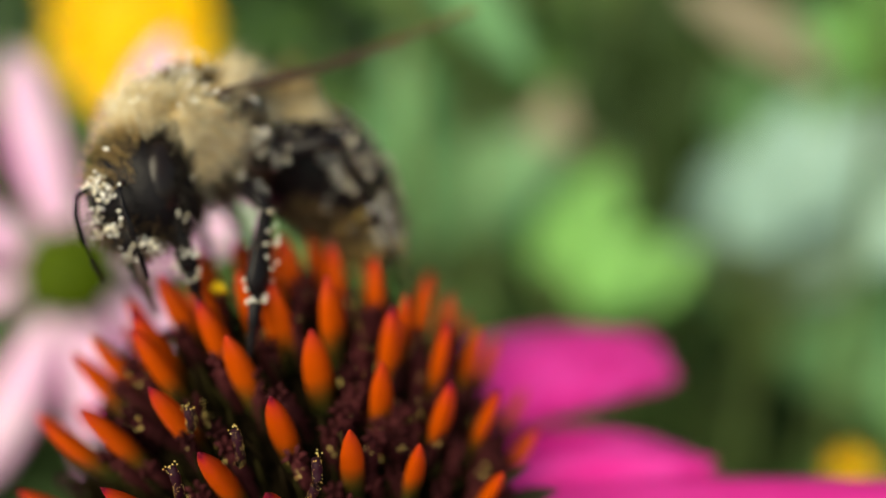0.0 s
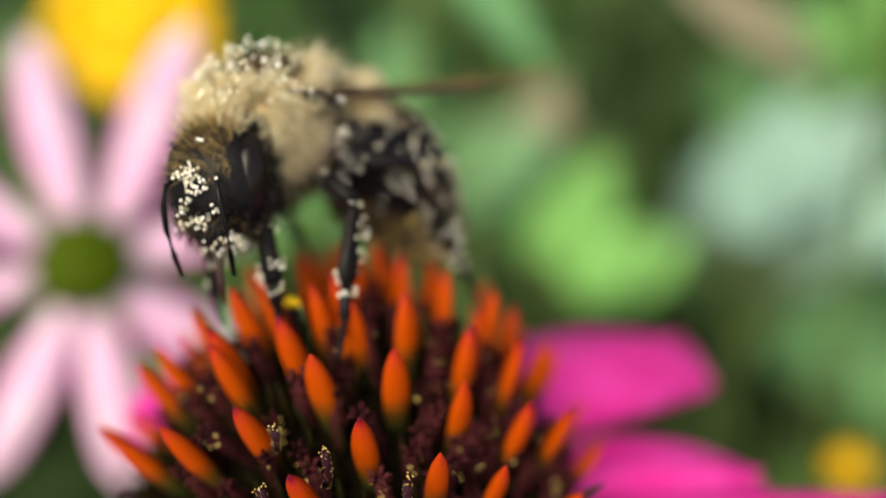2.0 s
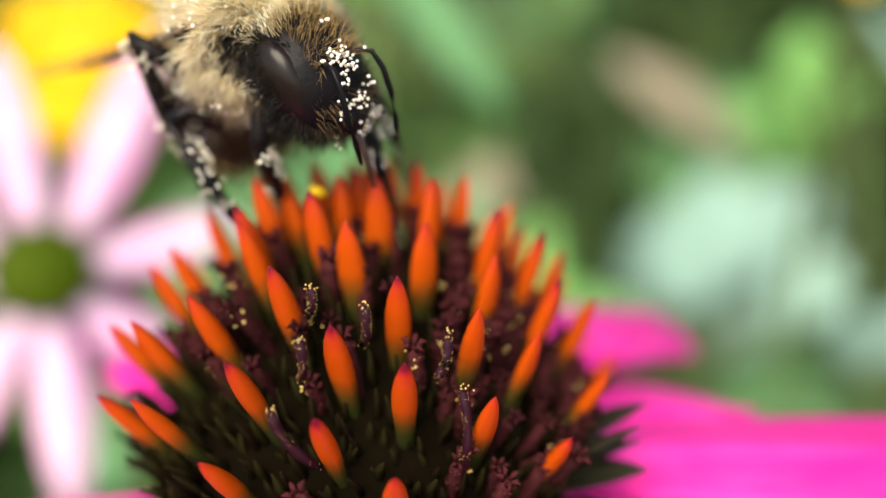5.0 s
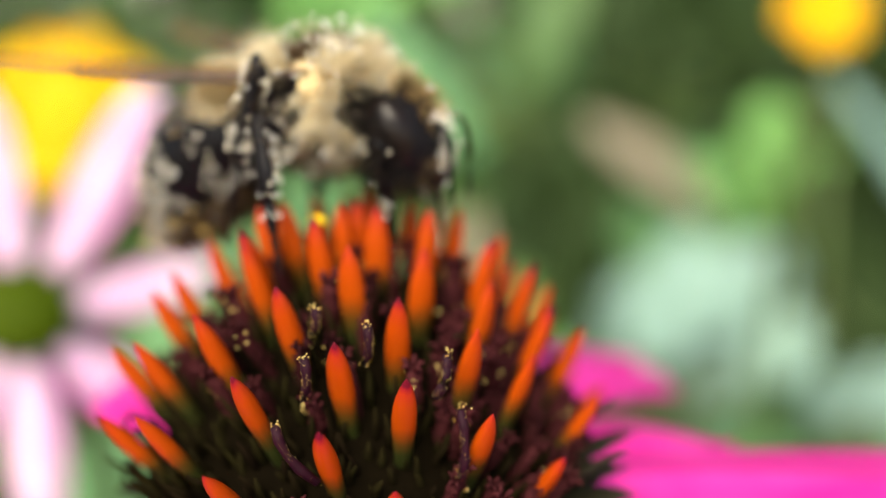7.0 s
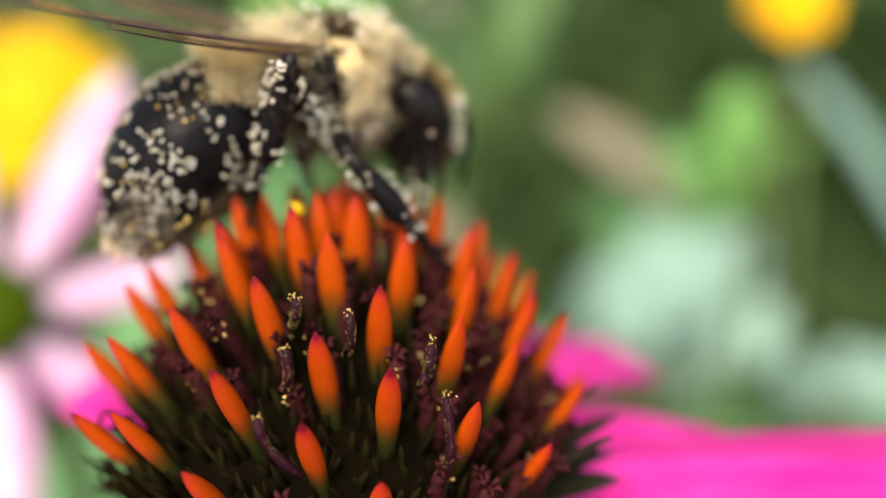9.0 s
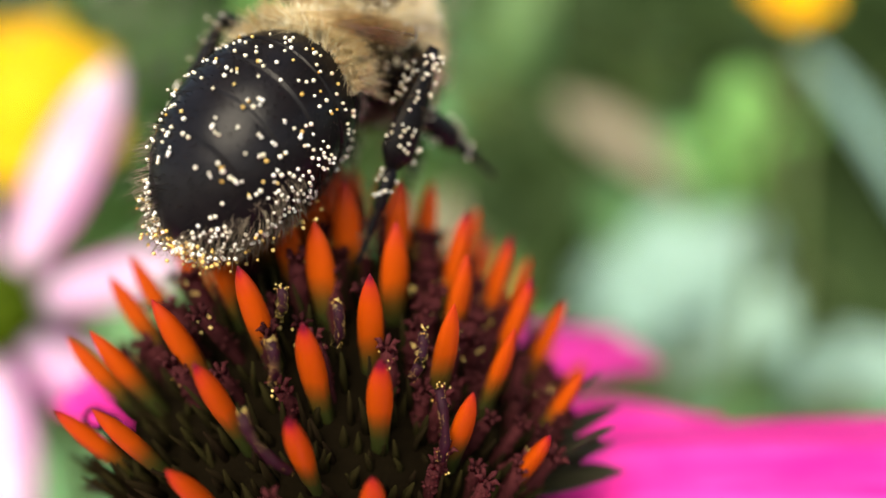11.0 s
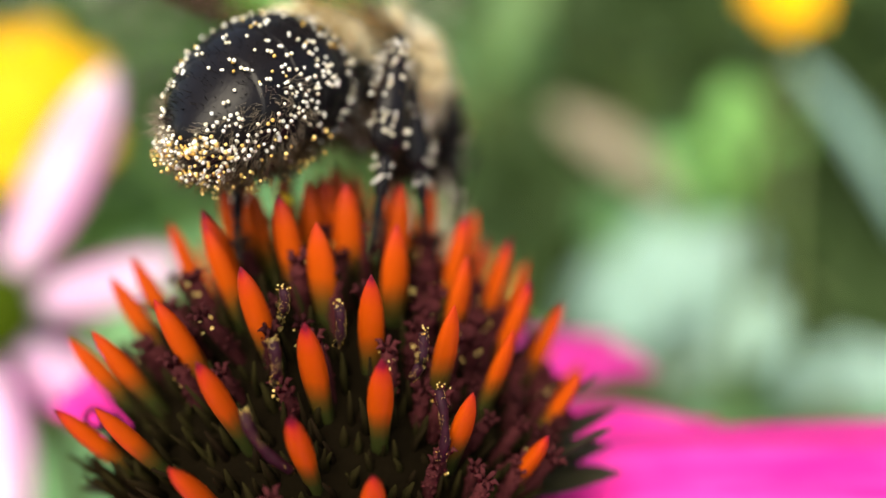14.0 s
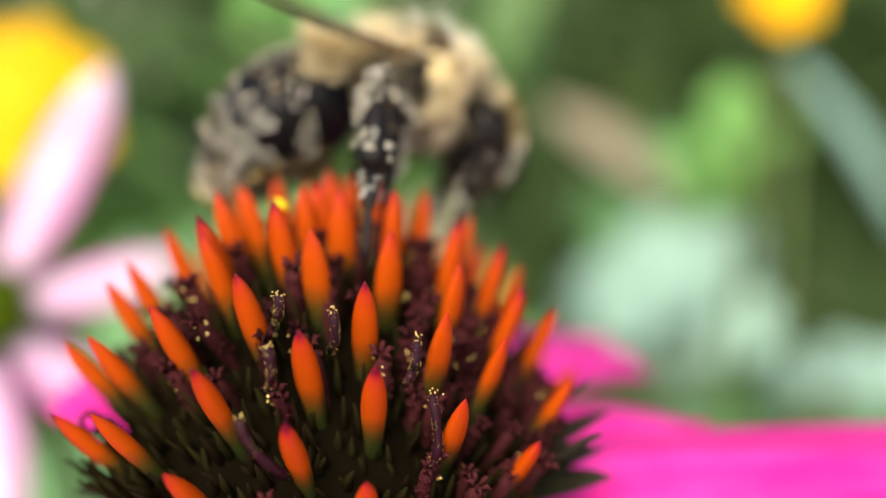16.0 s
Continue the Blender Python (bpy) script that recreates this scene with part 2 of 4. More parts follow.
def upright(z_axis, spin=0.0):
    """A turn whose z runs along z_axis."""
    return Vector(z_axis).to_track_quat("Z", "Y").to_matrix().to_4x4() @ Matrix.Rotation(spin, 4, "Z")


# ---- ground ----
GROUND_Z = -0.42
N = 40
gv, gf = [], []
for i in range(N + 1):
    for j in range(N + 1):
        u, v = (i / N * 2 - 1), (j / N * 2 - 1)
        x, y = u * abs(u) ** 2 * 60, v * abs(v) ** 2 * 60
        gv.append((x, y, GROUND_Z + 0.03 * noise.noise(Vector((x * 3, y * 3, 0)))))
for i in range(N):
    for j in range(N):
        a = i * (N + 1) + j
        gf.append((a, a + N + 1, a + N + 2, a + 1))
tagged(mesh_object("ground", gv, gf, SOIL), "dark crumbly garden soil under the plants", "ground", kind="structure")


# ---- leaves and plants of the garden behind ----
def leaf_shape(s, base, along, normal, length, width, cup=0.15, droop=0.2, cells=7):
    """A pointed leaf with a folded midrib and thickness."""
    along = Vector(along).normalized()
    normal = (Vector(normal) - along * along.dot(Vector(normal))).normalized()
    side = along.cross(normal)
    top, low = [], []
    for i in range(cells + 1):
        t = i / cells
        w = width * 0.5 * (math.sin(math.pi * min(1, t * 0.96 + 0.03)) ** 0.75)
        c = Vector(base) + along * length * t - normal * droop * length * t * t
        for k in (-1, -0.5, 0, 0.5, 1):
            p = c + side * w * k + normal * cup * w * (k * k)
            top.append(p)
            low.append(p - normal * length * 0.008)
    n = len(top)
    fs = []
    for i in range(cells):
        for j in range(4):
            a = i * 5 + j
            fs.append((a, a + 1, a + 6, a + 5))
            fs.append((n + a, n + a + 5, n + a + 6, n + a + 1))
    for i in range(cells):
        for j in (0, 4):
            a = i * 5 + j
            fs.append((a, a + 5, n + a + 5, n + a))
    s.add(top + low, fs)


def foliage(name, label, count, x0, x1, y0, y1, z0, z1, size, mat, seed):
    """Many small leaves on no stem that could be told apart."""
    r = random.Random(seed)
    s = Shape()
    for _ in range(count):
        p = Vector((r.uniform(x0, x1), r.uniform(y0, y1), r.uniform(z0, z1)))
        al = Vector((r.uniform(-1, 1), r.uniform(-1, 0.3), r.uniform(-0.6, 0.7)))
        nm = Vector((r.uniform(-0.6, 0.6), r.uniform(-0.9, 0.2), 1))
        L = size * r.uniform(0.6, 1.5)
        wide = L * r.uniform(0.35, 0.55)
        # the outline is uneven: lower towards the ends, with dips
        end = (abs(p.x - (x0 + x1) / 2) / ((x1 - x0) / 2)) ** 3
        reach = z0 + (z1 - z0) * (1.0 - 0.6 * end - 0.3 * max(0.0, noise.noise(Vector((p.x * 3 / size * 0.05, p.y * 3 / size * 0.05, seed)))))
        if p.z < reach:
            leaf_shape(s, p, al, nm, L, wide, cells=4)
    q = random.Random(seed + 100)
    for _ in range(70):
        x, y = q.uniform(x0 * 0.9, x1 * 0.9), q.uniform(y0 + 0.05, y1)
        top = z0 + (z1 - z0) * q.uniform(0.4, 0.75)
        s.tube([(x, y, GROUND_Z - 0.02), (x + q.gauss(0, 0.02), y + q.gauss(0, 0.02), (GROUND_Z + top) / 2), (x + q.gauss(0, 0.04), y, top)], [size * 0.05, size * 0.04, size * 0.02], 5)
    return tagged(s.make(name, mat), label, "foliage", kind="stuff")


foliage("foliage", "dense mixed green garden foliage in the sun behind the flowers", 1900, -0.75, 0.75, 0.34, 0.85, -0.42, -0.07, 0.055, LEAF_MIX, 3)
foliage("foliage", "taller green foliage behind, half shade put into its darker colour", 1200, -0.75, 0.75, 0.40, 0.85, -0.10, 0.17, 0.055, LEAF_HALF_SHADE, 6)
foliage("foliage", "leaves low between the plants, shade put into their darker green", 900, -0.7, 0.7, 0.25, 0.6, -0.42, -0.22, 0.06, LEAF_SHADED, 4)
foliage("hedge", "tall green hedge closing the garden far behind", 2600, -3.5, 3.5, 1.3, 2.1, -0.42, 1.1, 0.16, LEAF_MIX, 5)


def leafy_stem(name, label, root, leaves, mat, thick=2.2):
    """A stem with single leaves: each leaf is (base, along, normal, length, width) in millimetres."""
    plant = new(name)
    plant.location = (root[0] * MM, root[1] * MM, GROUND_Z)
    tagged(plant, label, "plant")
    tops = [Vector(l[0]) * MM - plant.location for l in leaves]
    high = max(tops, key=lambda p: p.z)
    s = Shape()
    s.tube([(0, 0, 0), tuple(high * 0.5 + Vector((0, 0.012, 0))), tuple(high)], [thick * MM, thick * 0.8 * MM, thick * 0.5 * MM], 7)
    for p in tops:
        if p is not high:
            q = high * max(0.05, min(0.95, (p.z - 0.03) / high.z))
            s.tube([tuple(q), tuple((p + q) * 0.5 + Vector((0, 0, 0.006))), tuple(p)], [thick * 0.6 * MM] * 3, 6)
    s.make("stem", STEM, plant)
    for (b, al, nm, L, W), p in zip(leaves, tops):
        s = Shape()
        leaf_shape(s, p, al, nm, L * MM, W * MM, cells=10)
        s.make("leaf", mat, plant)
    return plant


# ---- the coneflower ----
R_TIP = 13.45                                   # tips of the bracts, from the cone's middle, in millimetres
BRACT_ROOT = Vector((1.8, 1.85, -16.5))         # the bracts spread from here
# azimuth and height in degrees, reach in millimetres: crown, shoulder, side
CROWN = [(91.8, 89.2, 13.09), (243.3, 84.4, 13.24), (301.6, 79.4, 13.51), (88.2, 76.8, 13.55), (185.2, 75.5, 13.37), (341.9, 73.5, 13.63), (251.1, 72.9, 13.80),
         (52.7, 71.8, 13.42), (195.4, 70.5, 13.80), (275.0, 66.8, 13.35), (25.0, 65.8, 13.48), (312.9, 65.7, 13.03), (218.3, 64.6, 13.80), (225.7, 62.7, 13.54),
         (347.6, 59.9, 13.56), (104, 66, 13.4), (128, 71, 13.4), (152, 69, 13.4), (80, 68, 13.4)]
SHOULDER = [(178.6, 56.0, 13.21), (253.3, 55.2, 13.48), (291.6, 54.4, 13.10), (23.5, 53.5, 13.35), (328.7, 53.4, 13.03), (1.8, 48.9, 13.42), (189.6, 47.7, 13.13),
            (231.3, 46.4, 13.34), (273.1, 45.6, 13.28), (308.9, 44.6, 13.59), (340.3, 42.5, 13.64), (190.8, 42.2, 13.24)]
SIDE = [(15.9, 38.5, 13.13), (288.6, 38.3, 13.61), (252.5, 37.7, 13.77), (323.8, 37.1, 13.23), (214.1, 36.3, 13.33), (353.3, 33.2, 13.54), (271.2, 30.6, 13.45),
        (200.1, 30.2, 13.44), (305.7, 30.1, 13.39), (231.6, 26.8, 13.63), (338.8, 22.8, 13.55), (250.7, 21.6, 13.48), (214.9, 21.4, 13.49), (284.7, 20.9, 13.36),
        (320.0, 18.5, 13.54)]


def palea_mesh(name, mat, width, bend, length=11.0):
    """A stiff pointed bract: tip at the origin, running down -z."""
    s = Shape()
    prof = [(0.0, 0.01), (0.12, 0.07), (0.32, 0.155), (0.65, 0.27), (1.1, 0.38), (1.7, 0.465), (2.4, 0.505), (3.2, 0.50), (4.2, 0.44), (5.6, 0.36), (length, 0.28)]
    rings = []
    for d, r in prof:
        off = bend * (d / length) ** 2
        ring = []
        for k in range(9):
            a = 2 * math.pi * k / 9
            keel = 1 + 0.10 * math.cos(a * 3)
            ring.append(((r * width * math.cos(a) * keel) * MM, (off + 0.82 * r * width * math.sin(a) * keel) * MM, -d * MM))
        rings.append(ring)
    s.rings(rings)
    ob = s.make(name, mat)
    return ob


def place(ob, parent, m):
    ob.parent = parent
    ob.matrix_local = m


def share(ob, parent, m):
    c = ob.copy()
    scene.collection.objects.link(c)
    c.parent = parent
    c.matrix_local = m
    return c


def cone_spots(n):
    """Spots of a sunflower spiral over the dome."""
    for k in range(n):
        z = 1 - (k + 0.5) / n * 1.02
        a = k * radians(137.508)
        q = math.sqrt(max(0, 1 - z * z))
        yield Vector((q * math.cos(a), q * math.sin(a), z))


def coneflower():
    flower = tagged(new("coneflower"), "purple coneflower with orange spiny cone and magenta petals, fully open", "flower")
    r = random.Random(11)
    # receptacle, coloured near black for the shade deep between the bracts
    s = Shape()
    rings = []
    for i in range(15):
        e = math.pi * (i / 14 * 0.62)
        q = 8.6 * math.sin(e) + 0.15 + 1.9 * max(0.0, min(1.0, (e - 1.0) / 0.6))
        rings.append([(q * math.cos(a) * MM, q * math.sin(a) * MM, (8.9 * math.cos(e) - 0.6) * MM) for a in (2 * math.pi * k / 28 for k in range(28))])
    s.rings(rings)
    s.make("receptacle", CONE, flower, label="cone base, shade between the bracts put into its near-black brown")
    # spiny bracts
    kinds = [palea_mesh("spiny_bract", PALEA, w, b) for w, b in ((1.07, -0.25), (1.02, -0.1), (1.13, -0.35))]
    tips = [direction(a, e) * d for a, e, d in CROWN + SHOULDER + SIDE]
    for p in cone_spots(150):
        q = p * R_TIP * r.uniform(0.97, 1.02)
        gap = 2.2 if q.z > 10.5 else 3.3
        if q.z > (2.2 if q.y < 5 else -1.5) and all((q - t).length > gap for t in tips) and not (q.y < -3 and q.z > 2):
            tips.append(q)
    for i, t in enumerate(tips):
        d = t - BRACT_ROOT
        m = Matrix.Translation(t * MM) @ d.to_track_quat("Z", "Y").to_matrix().to_4x4()
        # the bend of each bract faces the cone's axis
        if i < len(CROWN):
            m = m @ Matrix.Diagonal((1.14, 1.14, 1.0, 1))
        elif i >= len(CROWN) + len(SHOULDER) and t.x > 4 and t.z < 6.2:
            m = m @ Matrix.Diagonal((0.82, 0.82, 0.8, 1))
        elif i >= len(CROWN) + len(SHOULDER):
            m = m @ Matrix.Diagonal((0.90, 0.90, 0.92, 1))
        else:
            m = m @ Matrix.Diagonal((1.0, 1.0, 1.0, 1))
        inward = m.to_3x3().inverted() @ Vector((-t.x, -t.y, 0))
        m = m @ Matrix.Rotation(math.atan2(inward.y, inward.x) + math.pi / 2, 4, "Z")
        if i < 3:
            place(kinds[i], flower, m)
        else:
            share(kinds[i % 3], flower, m)
    # disc florets between the bracts: a tube and five curled lobes
    floret_kinds = []
    for kind in range(4):
        s = Shape()
        h = (2.4, 2.9, 2.1, 2.6)[kind]
        s.tube([(0, 0, -1.5 * MM), (0, 0, 0), (0.1 * MM, 0, h * 0.6 * MM), (0.3 * MM, 0.1 * MM, h * MM)], [0.22 * MM, 0.28 * MM, 0.34 * MM, 0.26 * MM], 8)
        for lobe in range(5):
            a = lobe * 1.2566 + r.uniform(-0.2, 0.2)
            out = Vector((math.cos(a), math.sin(a), 0))
            c = Vector((0.3, 0.1, h)) * MM
            bend = r.uniform(0.05, 0.25)
            s.tube([tuple(c + out * 0.2 * MM), tuple(c + (out * 0.36 + Vector((0, 0, 0.35))) * MM), tuple(c + (out * (0.36 + bend) + Vector((0, 0, 0.30))) * MM)], [0.13 * MM, 0.12 * MM, 0.03 * MM], 5)
        for _ in range(46):
            a, f = r.uniform(0, 6.28), r.uniform(0, 0.8)
            q = (0.30 + 0.08 * math.sin(f * 9)) * MM
            s.ball((q * math.cos(a) + 0.25 * f * MM, q * math.sin(a), h * (0.25 + 0.85 * f) * MM), r.uniform(0.05, 0.13) * MM)
        floret_kinds.append(s.make("disc_floret", FLORET))
    done, crowns = 0, []
    spots = list(cone_spots(150))
    spots += [p for p in cone_spots(230) if p.x > 0.5 and p.y < 0.2]
    for k, p in enumerate(spots):
        flare = 8.5 + 2.0 * max(0.0, min(1.0, (0.45 - p.z) / 0.4))
        q = Vector((p.x * flare, p.y * flare, p.z * 8.6))
        near = min(((q + (q - BRACT_ROOT).normalized() * 2) - (t - (t - BRACT_ROOT).normalized() * 2.6)).length for t in tips)
        east = q.x > 3.5 and q.y < 2
        if q.z < (-0.9 if east else 1.0) or near < (0.55 if east else 0.75) or (q.z < 4.6 and q.y < 0 and k % 5 and not east):
            continue
        m = Matrix.Translation(q * MM) @ upright((q - BRACT_ROOT).normalized() + Vector((r.uniform(-0.15, 0.15), r.uniform(-0.15, 0.15), 0)), r.uniform(0, 6.28))
        big = r.uniform(0.8, 1.1)
        crowns.append(((m @ Vector((0.3 * MM, 0.1 * MM, (2.4, 2.9, 2.1, 2.6)[done if done < 4 else k % 4] * big * MM))), m.to_3x3()))
        m = m @ Matrix.Scale(big, 4)
        if done < 4:
            place(floret_kinds[done], flower, m)
        else:
            share(floret_kinds[k % 4], flower, m)
        done += 1
    # slender chaff filling the cone between the florets, its colour darkened as shade
    s = Shape()
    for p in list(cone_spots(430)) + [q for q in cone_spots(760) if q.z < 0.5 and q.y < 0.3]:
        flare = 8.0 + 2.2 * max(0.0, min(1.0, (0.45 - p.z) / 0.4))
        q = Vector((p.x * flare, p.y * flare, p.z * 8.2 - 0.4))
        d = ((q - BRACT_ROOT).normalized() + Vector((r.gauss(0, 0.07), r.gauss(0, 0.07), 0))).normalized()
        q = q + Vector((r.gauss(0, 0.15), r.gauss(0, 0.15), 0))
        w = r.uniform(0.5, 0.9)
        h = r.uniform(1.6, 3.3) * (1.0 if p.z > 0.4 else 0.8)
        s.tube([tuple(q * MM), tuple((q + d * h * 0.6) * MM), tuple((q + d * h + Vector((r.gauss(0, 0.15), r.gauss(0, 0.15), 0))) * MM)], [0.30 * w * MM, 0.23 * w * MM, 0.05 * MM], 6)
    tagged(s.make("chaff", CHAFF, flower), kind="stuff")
    # anther tubes that stand out among the bracts, with white grains
    for base, tip, bow in (((5.3, -9.2, 2.9), (5.2, -8.8, 5.7), 0.2), ((-0.3, -10.5, 3.2), (-1.8, -10.9, 5.8), -0.35), ((-1.0, -9.4, 6.2), (-0.9, -9.5, 8.0), 0.15),
                           ((1.3, -8.3, 7.3), (1.4, -8.3, 9.0), 0.15), ((4.2, -8.6, 6.1), (4.6, -8.4, 7.9), 0.2), ((-0.9, -7.6, 8.3), (-0.8, -7.6, 9.4), 0.1)):
        a, b = Vector(base) + Vector((0.25, 0, 0.85)), Vector(tip) + Vector((0.25, 0, 0.85))
        mid = (a + b) / 2 + Vector((bow, -0.1, 0))
        s = Shape()
        pts = [a, (a + mid) / 2 + Vector((bow * 0.3, 0, 0)), mid, (mid + b) / 2 + Vector((bow * 0.2, 0, 0)), b]
        s.tube([tuple(p * MM) for p in pts], [0.17 * MM, 0.22 * MM, 0.15 * MM, 0.22 * MM, 0.17 * MM], 10)
        tube = s.make("anther_tube", ANTHER, flower, label="dark purple anther tube")
        g = Shape()
        for _ in range(110):
            f = r.random() * 4
            i = min(3, int(f))
            c = pts[i].lerp(pts[i + 1], f - i)
            d = Vector((r.gauss(0, 1), r.gauss(0, 1), r.gauss(0, 0.4))).normalized()
            g.ball(tuple((c + d * 0.205) * MM), 0.013 * MM)
        for _ in range(8):
            g.ball(tuple((b + Vector((r.gauss(0, 0.14), r.gauss(0, 0.14), r.gauss(0.08, 0.06)))) * MM), 0.036 * MM)
        tagged(g.make("pollen", GOLD_POLLEN, tube), kind="stuff")
    # a yellow curled style at the top, a dark ring-curled one on the side
    s = Shape()
    s.tube([tuple(Vector(p) * MM) for p in ((-1.7, -0.6, 9.0), (-1.75, -0.9, 11.2), (-1.8, -1.0, 12.0))], [0.12 * MM, 0.13 * MM, 0.12 * MM], 8)
    style = s.make("style", ANTHER, flower)
    s = Shape()
    s.tube([tuple(Vector(p) * MM) for p in ((-1.8, -1.0, 11.9), (-1.85, -1.15, 12.25), (-1.65, -1.3, 12.45), (-1.35, -1.35, 12.35), (-1.2, -1.3, 12.1))], [0.14 * MM, 0.20 * MM, 0.22 * MM, 0.18 * MM, 0.07 * MM], 8)
    s.make("stigma", STIGMA, style, label="yellow curled stigma")
    s = Shape()
    ring = [Vector((-9.9 - 0.45 * math.cos(a) * 0.9, -4.6 - 0.1 * math.sin(a), 3.1 + 0.5 * math.sin(a))) for a in (-1.2 + 5.2 * k / 14 for k in range(15))]
    s.tube([tuple(p * MM) for p in [Vector((-8.2, -3.6, 1.6)), Vector((-9.3, -4.3, 2.3))] + ring], [0.12 * MM, 0.13 * MM] + [0.12 * MM] * 14 + [0.05 * MM], 8)
    s.make("style", ANTHER, flower, label="dark ring-curled style")
    # grains on the florets, most towards the top of the cone
    g = Shape()
    for top, turn in crowns:
        if r.random() < (0.75 if top.z > 6.5 * MM else 0.4):
            for _ in range(r.randint(3, 9)):
                a, f = r.uniform(0, 6.28), r.uniform(-1.1, 0.1)
                g.ball(tuple(top + turn @ Vector((0.33 * math.cos(a), 0.33 * math.sin(a), f)) * MM), r.uniform(0.04, 0.075) * MM)
    tagged(g.make("pollen", GOLD_POLLEN, flower), kind="stuff")
    # green bracts under the cone, on the rim
    for base, tip, width, mat in (((7.2, -4.2, -1.8), (12.9, -5.4, 3.1), 1.5, BRACT), ((8.4, -4.6, -2.6), (13.6, -5.2, -1.6), 1.6, OLIVE_BRACT), ((7.6, -3.0, -2.0), (13.4, -3.4, 1.2), 1.5, BRACT),
                                  ((-8.0, -5.0, -2.4), (-11.0, -6.6, -2.0), 1.6, BRACT), ((-6.8, -6.6, -2.6), (-10.2, -9.4, -2.0), 2.2, BRACT), ((5.4, -7.4, -2.2), (8.6, -11.5, -0.8), 2.4, BRACT), ((-8.4, -3.4, -1.6), (-11.0, -4.6, -0.4), 1.5, BRACT), ((8.2, -3.6, -1.6), (13.6, -4.6, 0.4), 2.4, BRACT), ((8.0, -5.2, -2.0), (12.9, -7.2, -0.6), 2.6, BRACT),
                                  ((7.2, -6.6, -2.2), (11.4, -9.6, -0.9), 2.6, BRACT), ((8.6, -2.0, -1.0), (13.8, -2.2, 2.4), 2.0, BRACT), ((9.0, -3.8, 0.4), (12.7, -5.0, 2.0), 1.8, BRACT),
                                  ((-2.0, -8.8, -2.2), (-3.2, -13.6, -1.2), 2.4, BRACT), ((2.5, -8.6, -2.2), (3.4, -13.4, -1.2), 2.4, BRACT),
                                  ((8.6, -4.6, -0.6), (12.4, -6.4, 3.6), 1.3, BRACT), ((8.8, -2.6, 0.2), (12.6, -3.2, 4.6), 1.2, BRACT), ((7.8, -6.4, -1.4), (11.4, -8.6, 1.4), 1.6, BRACT)):
        s = Shape()
        a, b = Vector(base), Vector(tip)
        leaf_shape(s, a * MM, b - a, (0, 0, 1), (b - a).length * MM, width * MM, 0.3, 0.0, 8)
        s.make("rim_bract", mat, flower)
    # petals
    for az, L, W, tilt, droop, z in ((53, 24, 11.5, 8, 0.30, -1.2), (22, 17, 9.0, 4, 0.16, -2.4), (0, 52, 12.5, 5, 0.08, -2.0), (-27, 48, 12.0, -1, 0.15, -3.4),
                                     (203, 34, 10, 4, 0.28, -2.6), (228, 34, 10, -8, 0.3, -3.5), (102, 26, 9, 0, 0.35, -3.0), (147, 15, 8, 6, 0.12, -2.0), (252, 34, 10, -12, 0.3, -3.5), (277, 34, 10, -14, 0.3, -3.5),
                                     (303, 34, 10, -10, 0.3, -3.5)):
        petal = petal_object(L, W, droop, r, PETAL)
        place(petal, flower, Matrix.Translation(Vector((0, 0, z * MM))) @ Matrix.Rotation(radians(az), 4, "Z") @ Matrix.Translation(Vector((7.0 * MM, 0, 0))) @ Matrix.Rotation(radians(-tilt), 4, "Y"))
    # stem down to the ground
    s = Shape()
    s.tube([(0, 0, -3.0 * MM), (0, 1 * MM, -30 * MM), (3 * MM, 6 * MM, -200 * MM), (0, 10 * MM, GROUND_Z - 0.01)], [2.6 * MM, 1.9 * MM, 2.2 * MM, 3.0 * MM], 10)
    s.make("stem", STEM, flower)
    return flower


def petal_object(L, W, droop, r, mat, ridge=0.35, taper=0.0):
    """A ray petal along local x, with two grooves, a toothed tip and thickness."""
    nx, ny = 22, 12
    top, low = [], []
    wob = [r.uniform(-1, 1) for _ in range(4)]
    for i in range(nx + 1):
        t = i / nx
        half = W / 2 * (0.32 + 0.68 * math.sin(math.pi * min(0.5, t * 0.9))) * math.sqrt(max(0.02, 1 - max(0, (t - 0.62) / 0.38) ** 2.6 * 0.96)) * (1 - taper * t * t)
        for j in range(ny + 1):
            k = j / ny * 2 - 1
            x = L * t
            if t > 0.86:
                x += (t - 0.86) / 0.14 * 0.05 * L * (0.5 * math.cos(k * 3 * math.pi) - 0.5)
            y = half * k + 0.05 * W * math.sin(t * 3 + wob[0] * 3)
            z = -droop * L * t * t - 0.16 * W * k * k * (0.6 + 0.4 * t) + ridge * math.cos(k * 2.5 * math.pi) * 0.5 * min(1, t * 4) + 0.25 * math.sin(t * 7 + wob[1] * 3 + k * wob[2])
            top.append((x * MM, y * MM, z * MM))
            low.append((x * MM, y * MM, (z - 0.28) * MM))
    n = len(top)
    fs = []
    for i in range(nx):
        for j in range(ny):
            a = i * (ny + 1) + j
            fs.append((a, a + ny + 1, a + ny + 2, a + 1))
            fs.append((n + a, n + a + 1, n + a + ny + 2, n + a + ny + 1))
        for j in (0, ny):
            a = i * (ny + 1) + j
            fs.append((a, a + ny + 1, n + a + ny + 1, n + a))
    for j in range(ny):
        for i in (0, nx):
            a = i * (ny + 1) + j
            fs.append((a, a + 1, n + a + 1, n + a))
    return mesh_object("petal", top + low, fs, mat)


flower = coneflower()


